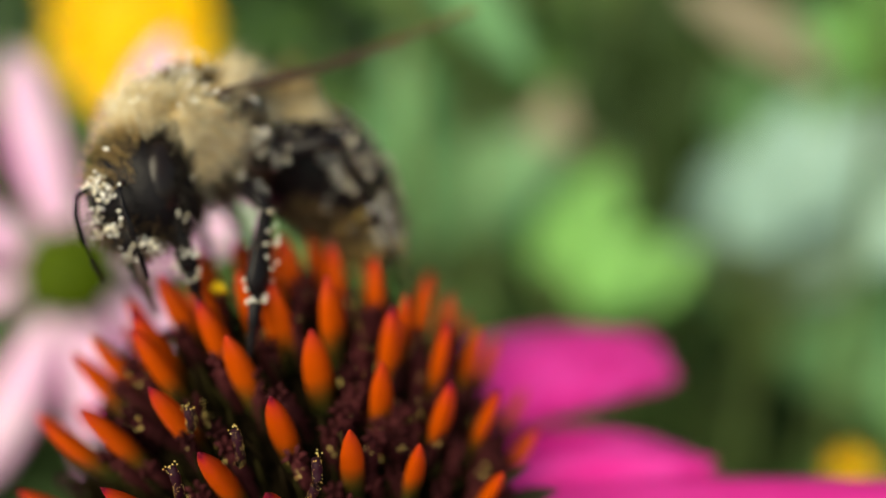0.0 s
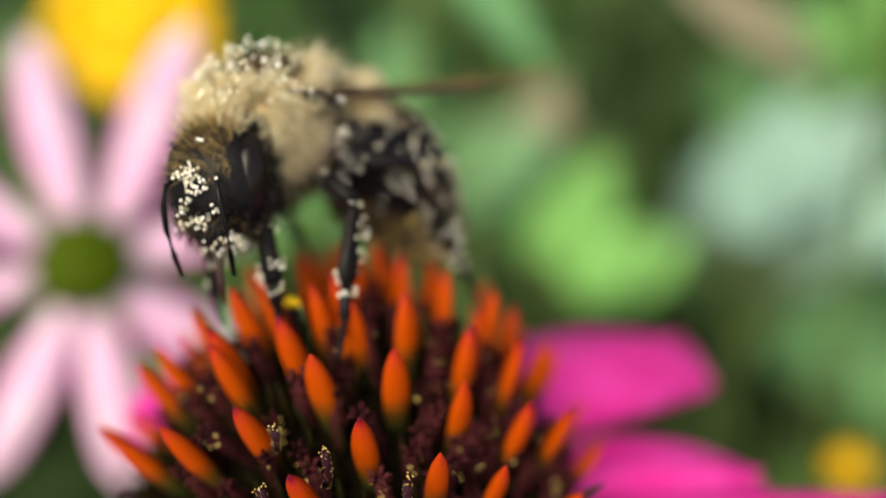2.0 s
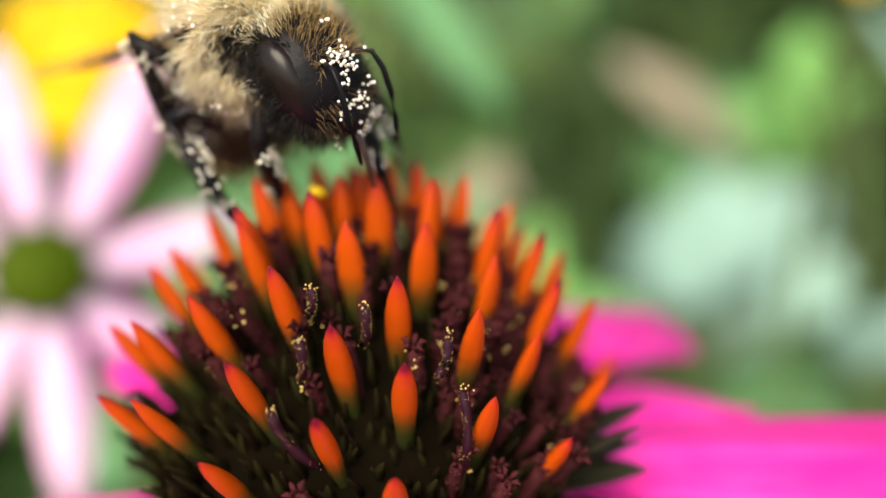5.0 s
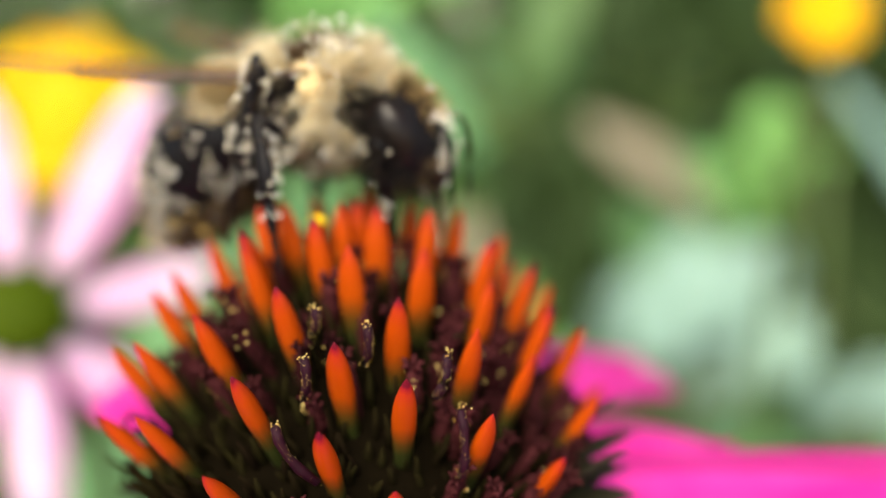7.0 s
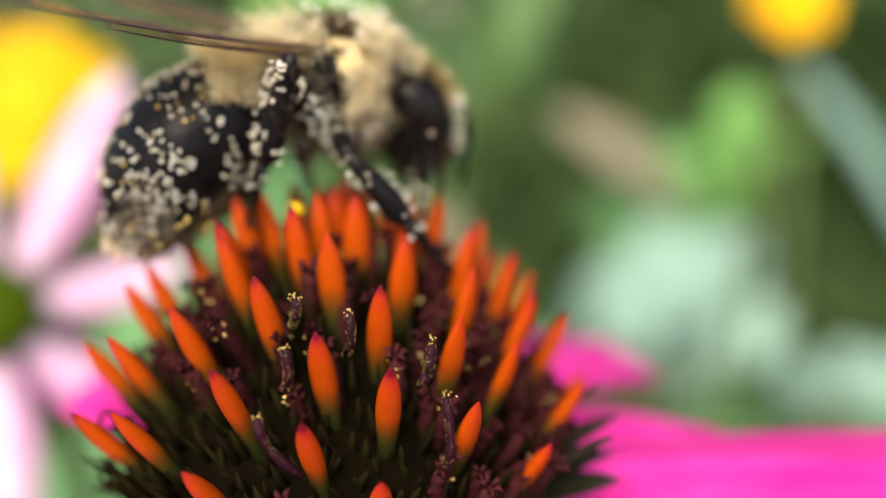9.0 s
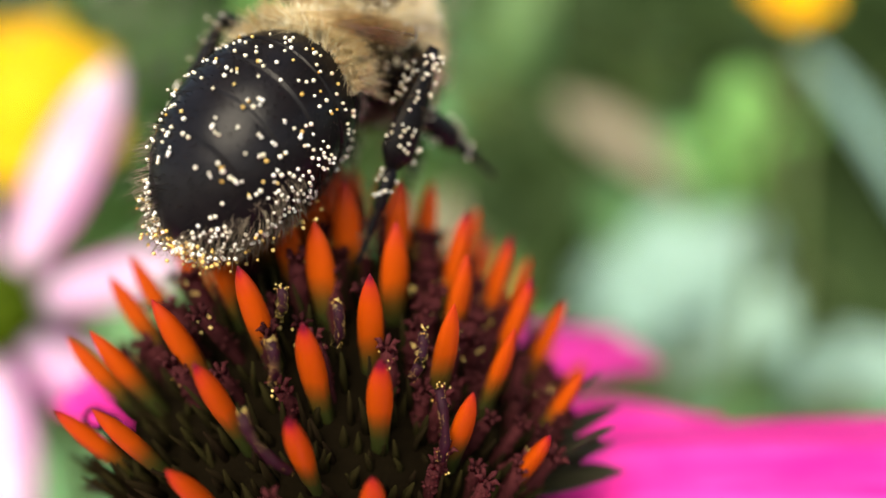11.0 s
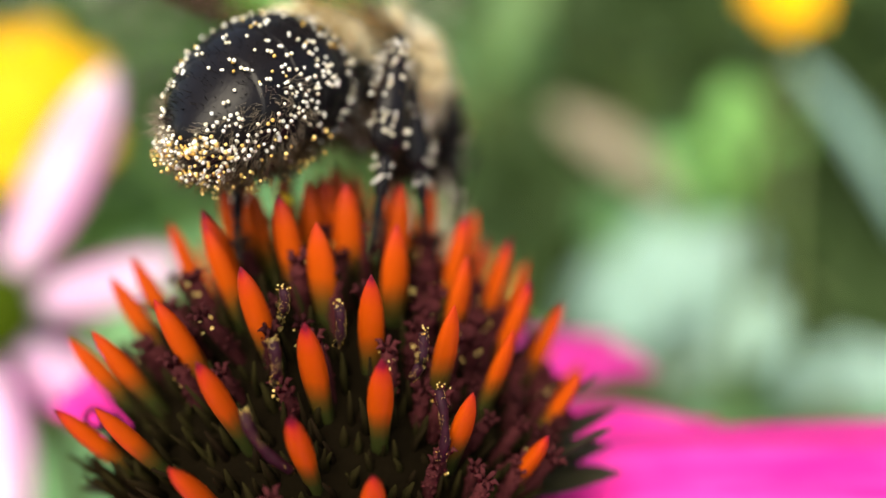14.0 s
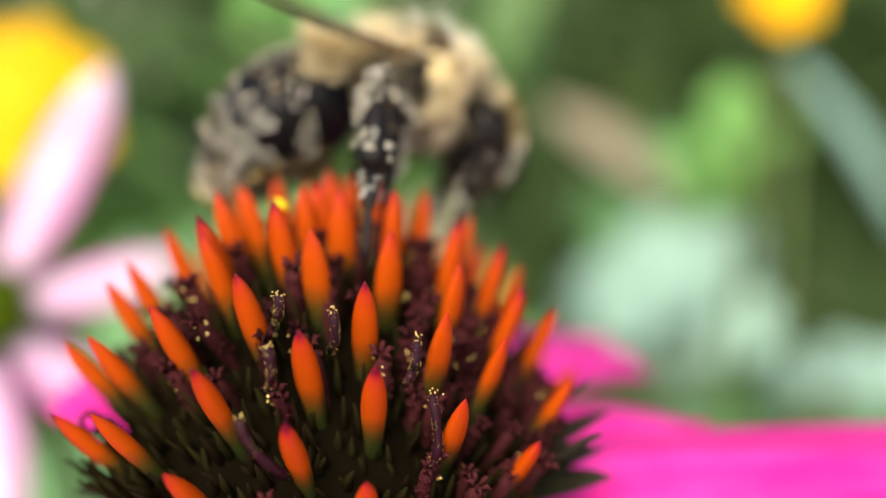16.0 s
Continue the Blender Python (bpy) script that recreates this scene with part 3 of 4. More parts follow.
# ---- the second coneflower, young and pale, facing the viewer ----
def pale_coneflower():
    thing = tagged(new("coneflower"), "young pale pink coneflower with a small green disc and narrow petals", "flower")
    c = Vector((-41.0, 40.0, -8.6)) * MM
    face = Vector((0.40, -0.66, 0.62)).normalized()
    m = Matrix.Translation(c) @ face.to_track_quat("Z", "Y").to_matrix().to_4x4()
    thing.matrix_basis = m
    r = random.Random(21)
    s = Shape()
    rings = []
    for i in range(9):
        e = math.pi * 0.5 * i / 8
        rings.append([((5.0 * math.sin(e) + 0.1) * math.cos(a) * MM, (5.0 * math.sin(e) + 0.1) * math.sin(a) * MM, 3.2 * math.cos(e) * MM) for a in (2 * math.pi * k / 24 for k in range(24))])
    rings.append([(2.5 * math.cos(a) * MM, 2.5 * math.sin(a) * MM, -3.0 * MM) for a in (2 * math.pi * k / 24 for k in range(24))])
    s.rings(rings)
    disc = s.make("disc", GREEN_DISC, thing, label="green domed disc")
    s = Shape()
    for p in cone_spots(120):
        if p.z > 0.1:
            q = Vector((p.x * 5.0, p.y * 5.0, p.z * 3.2))
            s.tube([tuple(q * 0.95 * MM), tuple((q + p * 0.9) * MM)], [0.3 * MM, 0.05 * MM], 5)
    tagged(s.make("scale", GREEN_DISC, disc), kind="stuff")
    for az, L, W, lift in ((7, 17, 6.0, -6), (51, 24.8, 6.6, -38), (92, 24.5, 6.0, -6), (135, 24, 6.3, -8), (183, 24, 6.3, -4), (236, 20, 6.2, 2), (268, 20, 6.0, -2), (314, 16, 7.0, 8)):
        p = petal_object(L, W, 0.12, r, PALE_PETAL, taper=0.38)
        place(p, thing, Matrix.Rotation(radians(az), 4, "Z") @ Matrix.Translation(Vector((4.2 * MM, 0, -0.5 * MM))) @ Matrix.Rotation(radians(lift), 4, "Y"))
    inv = m.inverted()
    s = Shape()
    s.tube([tuple(inv @ (c + Vector(p) * MM)) for p in ((0, 2, -1), (1, 9, -8), (2, 12, -40), (0, 18, -250), (4, 20, -412))], [2.4 * MM, 1.8 * MM, 1.6 * MM, 1.9 * MM, 2.4 * MM], 9)
    s.make("stem", STEM, thing)
    return thing


pale_coneflower()


def yellow_flower(c, face, radius, label, petals, seed):
    """A daisy-like yellow flower on a thin stem."""
    thing = tagged(new("yellow_flower"), label, "flower", "yellow flowers")
    c = Vector(c) * MM
    m = Matrix.Translation(c) @ Vector(face).to_track_quat("Z", "Y").to_matrix().to_4x4()
    thing.matrix_basis = m
    r = random.Random(seed)
    for k in range(petals):
        p = petal_object(radius * r.uniform(0.8, 0.95), radius * r.uniform(0.46, 0.58), r.uniform(0.1, 0.3), r, YELLOW)
        place(p, thing, Matrix.Rotation(2 * math.pi * k / petals + r.uniform(-0.1, 0.1), 4, "Z") @ Matrix.Translation(Vector((radius * 0.12 * MM, 0, r.uniform(-0.4, 0.4) * MM))) @ Matrix.Rotation(radians(-14), 4, "Y"))
    s = Shape()
    rings = [[(radius * 0.26 * math.sin(e) * math.cos(a) * MM + 0.00001, radius * 0.26 * math.sin(e) * math.sin(a) * MM, radius * 0.2 * math.cos(e) * MM) for a in (2 * math.pi * k / 16 for k in range(16))] for e in (0.05, 0.5, 1.0, 1.5, 2.2)]
    s.rings(rings)
    s.make("disc", STIGMA, thing)
    inv = m.inverted()
    s = Shape()
    s.tube([tuple(inv @ (c - Vector(face).normalized() * 1.5 * MM)), tuple(inv @ (c + Vector((1, 8, -12)) * MM)), tuple(inv @ (c + Vector((2, 12, -60)) * MM)), tuple(inv @ Vector((c.x + 0.01, c.y + 0.02, GROUND_Z)))], [1.0 * MM] * 4, 7)
    s.make("stem", STEM, thing)
    return thing


yellow_flower((-72, 116, 3.0), (0.35, -0.8, 0.5), 16.5, "bright yellow daisy-like flower behind the pale coneflower", 10, 31)
yellow_flower((57.6, 94, 23.2), (-0.2, -0.75, 0.5), 6.7, "small golden yellow daisy-like flower on a thin stem", 9, 32)
yellow_flower((53, 73, -57), (-0.2, -0.6, 0.8), 3, "small low golden yellow flower bud opening", 8, 33)

# leaves and stems that stand out in the blur behind
def tuft(centre, spread, n, length, width, lean, seed):
    """Loose leaves about one place."""
    r = random.Random(seed)
    out = []
    for _ in range(n):
        p = tuple(c + r.gauss(0, q) for c, q in zip(centre, spread))
        out.append((p, (lean + r.gauss(0, 0.45), r.gauss(0, 0.3), 1), (r.gauss(0, 0.22), -0.8, 0.6), length * r.uniform(0.7, 1.25), width * r.uniform(0.7, 1.25)))
    return out


leafy_stem("broad_leaf_plant", "pale bluish green broad leaves, sky light put into their colour", (78, 226), tuft((67, 216, -84), (14, 9, 12), 24, 30, 22, 0.3, 41), LEAF_PALE)
leafy_stem("green_plant", "soft green leaves behind the broad pale leaves", (40, 262), tuft((54, 258, -92), (26, 12, 16), 16, 38, 28, 0.2, 42), LEAF_GREEN)
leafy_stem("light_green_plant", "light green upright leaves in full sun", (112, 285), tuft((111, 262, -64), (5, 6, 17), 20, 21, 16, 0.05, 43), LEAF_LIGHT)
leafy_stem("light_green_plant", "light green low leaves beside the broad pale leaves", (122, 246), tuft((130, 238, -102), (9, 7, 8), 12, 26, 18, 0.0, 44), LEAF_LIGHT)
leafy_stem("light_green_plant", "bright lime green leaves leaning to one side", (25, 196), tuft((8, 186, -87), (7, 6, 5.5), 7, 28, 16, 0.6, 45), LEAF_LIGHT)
leafy_stem("dry_stalk", "dry tan leaf blade hanging among the green", (70, 270), [((40, 256, -13), (0.85, 0, -0.42), (0, -0.7, 0.7), 64, 19), ((-12, 256, -66), (0.8, 0, 0.5), (0, -0.7, 0.7), 34, 20)], DRY)
leafy_stem("broad_leaf_plant", "tall deep green blade standing far behind", (44, 292), [((20, 284, -6), (0.42, 0, 0.9), (0.1, -0.85, 0.5), 58, 18)], LEAF_HALF_SHADE, 1.6)
leafy_stem("arching_grass", "pale green arching grass blade", (150, 210), [((98, 190, 8), (0.72, 0.05, -0.66), (0.2, -0.8, 0.6), 88, 11)], LEAF_PALE)
leafy_stem("broad_leaf_plant", "single broad green leaf reaching out behind the cone", (-20, 96), [((-12.5, 88, 23), (20, -7, -19), (0.25, -0.75, 0.6), 29, 9)], LEAF_GREEN, 1.2)
leafy_stem("light_green_plant", "light green leaves high behind the cone", (-50, 176), tuft((-40, 164, 18), (14, 6, 4), 6, 22, 14, 0.5, 46), LEAF_LIGHT)
leafy_stem("green_plant", "mid green broad leaves in half shade", (-30, 260), tuft((-56, 242, -84), (24, 14, 18), 9, 44, 30, 0.4, 47) + tuft((20, 318, -22), (8, 8, 12), 4, 44, 20, 0.1, 48), LEAF_GREEN)
leafy_stem("green_plant", "mid green leaves low beside the flower", (-55, 96), [((-72, 84, -66), (0.75, 0, 0.6), (0, -0.6, 0.8), 40, 22)], LEAF_GREEN)
leafy_stem("green_plant", "fresh green leaves low among the brighter plants", (92, 272), tuft((88, 264, -104), (34, 10, 13), 26, 40, 24, 0.1, 49), LEAF_GREEN)
leafy_stem("light_green_plant", "pale leaves low behind the magenta petals, sunlight put into their colour", (118, 202), tuft((126, 196, -96), (9, 6, 5), 9, 22, 15, 0.1, 50), LEAF_PALE)
leafy_stem("green_plant", "mid green leaves low under the light green plants", (124, 236), tuft((120, 226, -132), (18, 7, 14), 22, 34, 22, 0.1, 58), LEAF_GREEN)
# dark-coloured tufts that paint the shaded gaps between the brighter plants
leafy_stem("shaded_leaf_plant", "leaves between the brighter plants, shade put into their deep green", (20, 240), tuft((26, 206, -66), (6, 4, 9), 5, 28, 18, 0.1, 51) + tuft((8, 206, -116), (9, 4, 9), 16, 34, 24, 0.1, 52), LEAF_SHADED)
leafy_stem("shaded_leaf_plant", "leaves under the arching grass, shade put into their deep green", (140, 236), tuft((132, 206, -70), (14, 4, 16), 15, 40, 26, 0.0, 53), LEAF_SHADED)
leafy_stem("shaded_leaf_plant", "tall leaves behind the arching grass, shade put into their deep green", (160, 310), tuft((163, 262, -36), (17, 6, 20), 36, 46, 32, 0.0, 54), LEAF_SHADED)
leafy_stem("shaded_leaf_plant", "leaves far behind the cone, shade put into their deep green", (-20, 300), tuft((-36, 286, 2), (20, 8, 10), 10, 34, 22, 0.1, 55) + tuft((76, 290, 2), (20, 6, 6), 16, 40, 28, 0.0, 56) + tuft((24, 236, -42), (8, 5, 7), 8, 24, 16, 0.0, 57), LEAF_SHADED)


# ---- the bumblebee: x ahead, y to its left, z up from the middle of the thorax ----
K = 0.952 * MM
NECK = Vector((2.4, 0, -1.5)) * K
WAIST = Vector((-3.4, 0, -0.5)) * K
LEGS = [  # hip, resting foot, way of the knee, thigh and shin
    ((2.0, 1.3, -2.1), (3.6, 2.4, -7.6), (0.9, 0.5, 0.2), 2.3, 5.4), ((2.0, -1.3, -2.1), (3.6, -2.4, -7.6), (0.9, -0.5, 0.2), 2.3, 5.4),
    ((-0.2, 1.8, -1.9), (-2.2, 4.6, -8.0), (-0.5, 1.0, 0.6), 3.4, 7.4), ((-0.2, -1.8, -1.9), (-2.2, -4.6, -8.0), (-0.5, -1.0, 0.6), 3.4, 7.4),
    ((-1.6, 1.8, -1.5), (-6.4, 4.6, -8.0), (-0.3, 1.2, 1.0), 4.6, 9.4), ((-1.6, -1.8, -1.5), (-5.6, -4.8, -8.2), (-0.35, -1.1, 1.1), 4.7, 9.6)]


def blob(s, c, r, seg=20, rows=12):
    rings = []
    for i in range(rows + 1):
        e = math.pi * (0.02 + 0.96 * i / rows)
        rings.append([((c[0] + r[0] * math.cos(e)) * K, (c[1] + r[1] * math.sin(e) * math.cos(a)) * K, (c[2] + r[2] * math.sin(e) * math.sin(a)) * K)
                      for a in (2 * math.pi * k / seg for k in range(seg))])
    s.rings(rings)


def on_blob(r, c, rad):
    d = Vector((r.gauss(0, 1), r.gauss(0, 1), r.gauss(0, 1))).normalized()
    p = Vector((c[0] + d.x * rad[0], c[1] + d.y * rad[1], c[2] + d.z * rad[2]))
    nrm = Vector((d.x / rad[0], d.y / rad[1], d.z / rad[2])).normalized()
    return p, nrm, d


def belly(x):
    """Half width of the abdomen at x behind the waist."""
    pts = [(0, 1.7), (0.6, 2.65), (1.5, 3.1), (2.8, 3.45), (4.4, 3.65), (6.0, 3.5), (7.4, 3.1), (8.5, 2.4), (9.3, 1.4), (9.7, 0.35)]
    for (a, ra), (b, rb) in zip(pts, pts[1:]):
        if x <= b:
            return 1.01 * (ra + (rb - ra) * (x - a) / (b - a))
    return 0.2


def on_belly(x, ang):
    q = belly(x)
    p = Vector((-x, q * math.cos(ang), q * 0.95 * math.sin(ang) - 0.031 * x * x))
    slope = (belly(min(9.6, x + 0.2)) - belly(max(0, x - 0.2))) / 0.4
    nrm = Vector((slope, math.cos(ang), math.sin(ang))).normalized()
    return p, nrm


def fur(r, spots, length, thick, back, down=0.15):
    """Hairs at (place, normal) spots, combed back."""
    s = Shape()
    for p, n in spots:
        d = (n + Vector((-back, 0, -down)) + noise.noise_vector(p * 1.5) * 1.0 + noise.noise_vector(p * 4.0) * 0.35 + Vector((r.gauss(0, 0.14), r.gauss(0, 0.14), r.gauss(0, 0.14)))).normalized()
        s.hair(p * K - n * 0.1 * K, d, length * r.uniform(0.5, 1.3) * K, thick * K, Vector((r.gauss(-0.10, 0.12), r.gauss(0, 0.12), r.gauss(-0.12, 0.10))))
    return s


def grains(r, spots, size=0.088, gap=0.17):
    """Round grains that keep a gap between them."""
    s = Shape()
    taken = set()
    for p, n in spots:
        key = (round(p.x / gap), round(p.y / gap), round(p.z / gap))
        if key in taken:
            continue
        taken.add(key)
        s.ball(tuple((p + n * 0.06) * K), size * r.uniform(0.75, 1.2) * K)
    return s


def leg_parts(bee, i):
    """Thigh and shin, each along its own x from its joint."""
    hip, foot, way, la, lb = LEGS[i]
    r = random.Random(60 + i)
    hind = i >= 4
    big = (0.78, 1.0, 1.25)[i // 2]
    s = Shape()
    s.tube([(x * la * K, 0, z * K) for x, z in ((-0.06, 0), (0.12, 0.05), (0.45, 0.10), (0.8, 0.06), (1.02, 0))], [0.34 * K, 0.52 * big * K, 0.62 * big * K, 0.50 * K, 0.36 * K], 10, 0.85)
    femur = s.make("femur", CHITIN, bee)
    s = Shape()
    ends = [(-0.03, 0.30), (0.08, 0.42), (0.30, 0.60 * big), (0.47, 0.72 * big), (0.55, 0.40)]
    s.tube([(x * lb * K, 0, 0) for x, q in ends], [q * K for x, q in ends], 10, 0.62)
    tibia = s.make("tibia", CHITIN, bee)
    s = Shape()
    s.tube([(x * lb * K, 0, z * K) for x, z in ((0.54, 0), (0.60, 0.03), (0.74, 0.05), (0.76, 0.05), (0.84, 0.04), (0.86, 0.04), (0.94, 0), (1.0, -0.05), (1.03, -0.25))],
           [0.26 * K, 0.40 * K, 0.30 * K, 0.18 * K, 0.22 * K, 0.15 * K, 0.17 * K, 0.14 * K, 0.04 * K], 8, 0.8)
    s.make("tarsus", CHITIN, tibia)
    for ob, L, lo, hi, n, q in ((femur, la, 0.15, 1.0, 170 if hind else 120, 0.48), (tibia, lb, 0.0, 0.97, 380 if hind else 240, 0.48)):
        spots = []
        for _ in range(n):
            f = r.uniform(lo, hi)
            w = q * big * (0.8 if ob is femur else 0.75 + 0.5 * math.sin(math.pi * min(1, f / 0.55)) if f < 0.55 else 0.5 - 0.3 * f)
            a = r.uniform(0, 6.28)
            nv = Vector((0, math.cos(a), math.sin(a) * 0.7))
            spots.append((Vector((f * L, 0, 0)) + nv * w, nv.normalized()))
        tagged(fur(r, spots, 0.6 if hind else 0.4, 0.012, -0.6, 0.0).make("leg_hair", BROWN_HAIR, ob), kind="stuff")
        dust = [(p + nv * r.uniform(0.0, 0.3), nv) for p, nv in spots if p.x < 0.72 * L and noise.noise(p * 1.1 + Vector((i * 5, 0, 0))) > (0.15, 0.15, 0.08, 0.08, 0.12, 0.08)[i]]
        tagged(grains(r, dust, 0.08, 0.3).make("pollen", POLLEN, ob), kind="stuff")
    return femur, tibia


def wing_parts(bee, side, fore):
    s = Shape()
    L, W = (15.5, 4.6) if fore else (10.5, 3.4)
    nx, ny = 24, 8
    top, low = [], []
    for i in range(nx + 1):
        t = i / nx
        lead = 0.35 * math.sin(math.pi * t)
        w = W * (0.12 + 0.88 * math.sin(math.pi * min(1, 0.08 + t * 0.80)) ** 0.9) * (1 - max(0, (t - 0.8) / 0.2) ** 2.5 * 0.85)
        for j in range(ny + 1):
            k = j / ny
            z = 0.05 * math.sin(k * 14 + t * 3) * (1 - k * 0.5) - 0.085 * L * t * t - 0.45 * k
            x, y = L * t, lead - w * k
            top.append((x * K, y * side * K, z * K))
            low.append((x * K, y * side * K, (z - 0.03) * K))
    n = len(top)
    fs = []
    for i in range(nx):
        for j in range(ny):
            a = i * (ny + 1) + j
            fs.append((a, a + ny + 1, a + ny + 2, a + 1))
            fs.append((n + a, n + a + 1, n + a + ny + 2, n + a + ny + 1))
    ob = mesh_object("forewing" if fore else "hindwing", top + low, fs, WING, bee)
    ob["label"] = "smoky brown translucent wing"
    # veins
    v = Shape()
    for j, r0, r1 in ((0, 0.10, 0.04), (1, 0.05, 0.02), (3, 0.03, 0.012), (5, 0.03, 0.012)):
        pts = [Vector(top[i * (ny + 1) + j]) + Vector((0, 0, 0.02 * K)) for i in range(0, (nx if j == 0 else nx - 5) + 1, 2)]
        v.tube([tuple(p) for p in pts], [(r0 + (r1 - r0) * q / len(pts)) * K for q in range(len(pts))], 6)
    for i, a, b in ((9, 0, 3), (13, 1, 5), (17, 0, 5)):
        v.tube([top[i * (ny + 1) + a], top[(i + 1) * (ny + 1) + b]], [0.05 * K, 0.04 * K], 5)
    v.make("vein", VEIN, ob)
    d = Vector((-0.90, 0.40 * side, 0.05 if fore else 0.03)).normalized()
    back = Vector((-0.40, -0.90 * side, -0.05))
    y = (-back + d * d.dot(back)).normalized() * side
    z = d.cross(y)
    m = Matrix((d, y, z)).transposed().to_4x4()
    ob.matrix_local = Matrix.Translation(Vector((0.8 if fore else 0.2, 2.3 * side, 1.95 if fore else 1.75)) * K) @ m
    return ob


def bumblebee():
    bee = tagged(new("bumblebee"), "fuzzy straw and black bumblebee dusted with pollen, standing on the cone", "bee")
    r = random.Random(5)
    # thorax
    s = Shape()
    tr, tc = (2.9, 2.8, 2.6), Vector((0.2, 0, 0.35))
    blob(s, tc, tr)
    thorax = s.make("thorax", CHITIN, bee)
    thorax.data.materials.append(UNDERCOAT)
    for face in thorax.data.polygons:
        c = face.center / K - tc
        bald = (c.x - 0.1) ** 2 / 3.8 + c.y ** 2 / 3.4 < 1 and c.z > 0
        if not bald and not (c.z < 1.4 and c.x < 0.3) and not (c.z < 0.7 and c.x > 1.9) and c.z > -1.9:
            face.material_index = 1
    straw, gold, dark, grey, nape = [], [], [], [], []
    for _ in range(32000):
        p, n, d = on_blob(r, (0, 0, 0), tr)
        bald = (p.x - 0.1) ** 2 / 3.8 + p.y ** 2 / 3.4 < 1 and p.z > 0
        flank = (p.z < 1.4 and p.x < 0.3 and abs(p.y) > 0.6) or (p.z < 0.7 and p.x > 1.9)
        if (p + tc - Vector((0.5, math.copysign(2.3, p.y), 1.9))).length < 0.9:
            continue
        p += tc
        if bald:
            if r.random() < 0.6:
                nape.append((p, n))
        elif p.z < (-1.6 if p.x > 0.95 else -1.0) or flank:
            if r.random() < (0.07 if p.z > -1.0 else 0.4):
                grey.append((p, n))
            elif r.random() < 0.4:
                dark.append((p, n))
        elif noise.noise(p * 0.8 + Vector((5, 1, 0))) + 0.35 * noise.noise(p * 3) > (0.32 if p.z > 1.0 and p.x < 1.8 else 0.55):
            gold.append((p, n))
        else:
            straw.append((p, n))
    tagged(fur(r, gold, 1.5, 0.017, 0.1, 0.1).make("golden_fuzz", GOLD_HAIR, thorax, label="golden brown fur"), kind="stuff")
    tagged(fur(r, straw, 1.75, 0.018, 0.1, 0.22).make("fuzz", STRAW, thorax, label="straw yellow fur"), kind="stuff")
    rear = [q for q in straw if q[0].z > 1.3 and q[0].x < 0.0]
    tagged(fur(r, rear[::2], 2.5, 0.017, 0.05, -0.25).make("rear_tuft", STRAW, thorax, label="long straw yellow rear tufts"), kind="stuff")
    tagged(fur(r, nape, 1.0, 0.016, 0.15, 0.0).make("nape_fuzz", BROWN_HAIR, thorax, label="short brown fur on the bald patch"), kind="stuff")
    tagged(fur(r, dark, 0.9, 0.020, 0.2, 0.2).make("dark_fuzz", BLACK_HAIR, thorax, label="short dark fur"), kind="stuff")
    tagged(fur(r, grey, 1.3, 0.026, 0.2, 0.4).make("flank_fuzz", GREY_HAIR, thorax, label="greyish flank fur"), kind="stuff")
    sp = [(q[0] + tc, q[1]) for q in (on_blob(r, (0, 0, 0), tr) for _ in range(4200)) if q[0].z < -1.2]
    tagged(fur(r, sp, 1.8, 0.028, 0.15, 0.6).make("breast_fuzz", BROWN_HAIR, thorax, label="brown breast fur"), kind="stuff")
    spots = [on_blob(r, (0, 0, 0), tr)[:2] for _ in range(2300)]
    dust = []
    for p, n in spots:
        k = noise.noise(p * 0.9 + Vector((0, 7, 0)))
        if (p.z > 0.9 and r.random() < 0.15 + 0.2 * (p.x > 0.3)) or (p.z < 0.6 and p.x < -0.3 and k > 0.0) or (p.z < -1.2 and k > 0.05):
            dust.append((p + tc + n * r.uniform(0.3, 1.5), n))
    tagged(grains(r, dust).make("pollen", POLLEN, thorax), kind="stuff")
    # head
    s = Shape()
    hc, hr = (1.6, 0, -0.7), (2.0, 2.5, 2.75)
    blob(s, hc, hr)
    blob(s, (2.4, 0, -2.8), (0.9, 1.05, 1.0), 14, 8)
    head = s.make("head", FACE, bee)
    head.matrix_local = Matrix.Translation(NECK)
    for side in (1, -1):
        s = Shape()
        blob(s, (1.7, 1.66 * side, -0.45), (1.25, 0.84, 1.9), 18, 14)
        s.make("eye", EYE, head, label="glossy black compound eye")
        s = Shape()
        s.tube([tuple(Vector(p) * K) for p in ((3.35, 0.55 * side, -0.6), (3.7, 0.9 * side, -0.5), (4.3, 1.2 * side, -0.9), (4.3, 1.35 * side, -1.7), (4.0, 1.4 * side, -2.8), (3.6, 1.35 * side, -3.9), (3.2, 1.25 * side, -4.8))],
               [0.11 * K, 0.10 * K, 0.11 * K, 0.13 * K, 0.14 * K, 0.13 * K, 0.08 * K], 9)
        s.make("antenna", CHITIN, head)
    s = Shape()
    s.tube([tuple(Vector(p) * K) for p in ((2.2, 0, -3.0), (2.3, 0.05, -4.0), (2.1, 0, -5.2), (1.8, 0, -6.3))], [0.26 * K, 0.22 * K, 0.16 * K, 0.07 * K], 8)
    s.make("tongue", VEIN, head)
    def on_head(count, keep):
        out = []
        for _ in range(count):
            p, n, d = on_blob(r, hc, hr)
            if keep(p, d):
                out.append((p, n))
        return out
    tagged(fur(r, on_head(2400, lambda p, d: d.x > -0.5 and abs(d.y) < 0.7 and (d.z > 0.45 or d.z < -0.3)), 0.7, 0.018, -0.2, 0.2).make("face_fuzz", BLACK_HAIR, head), kind="stuff")
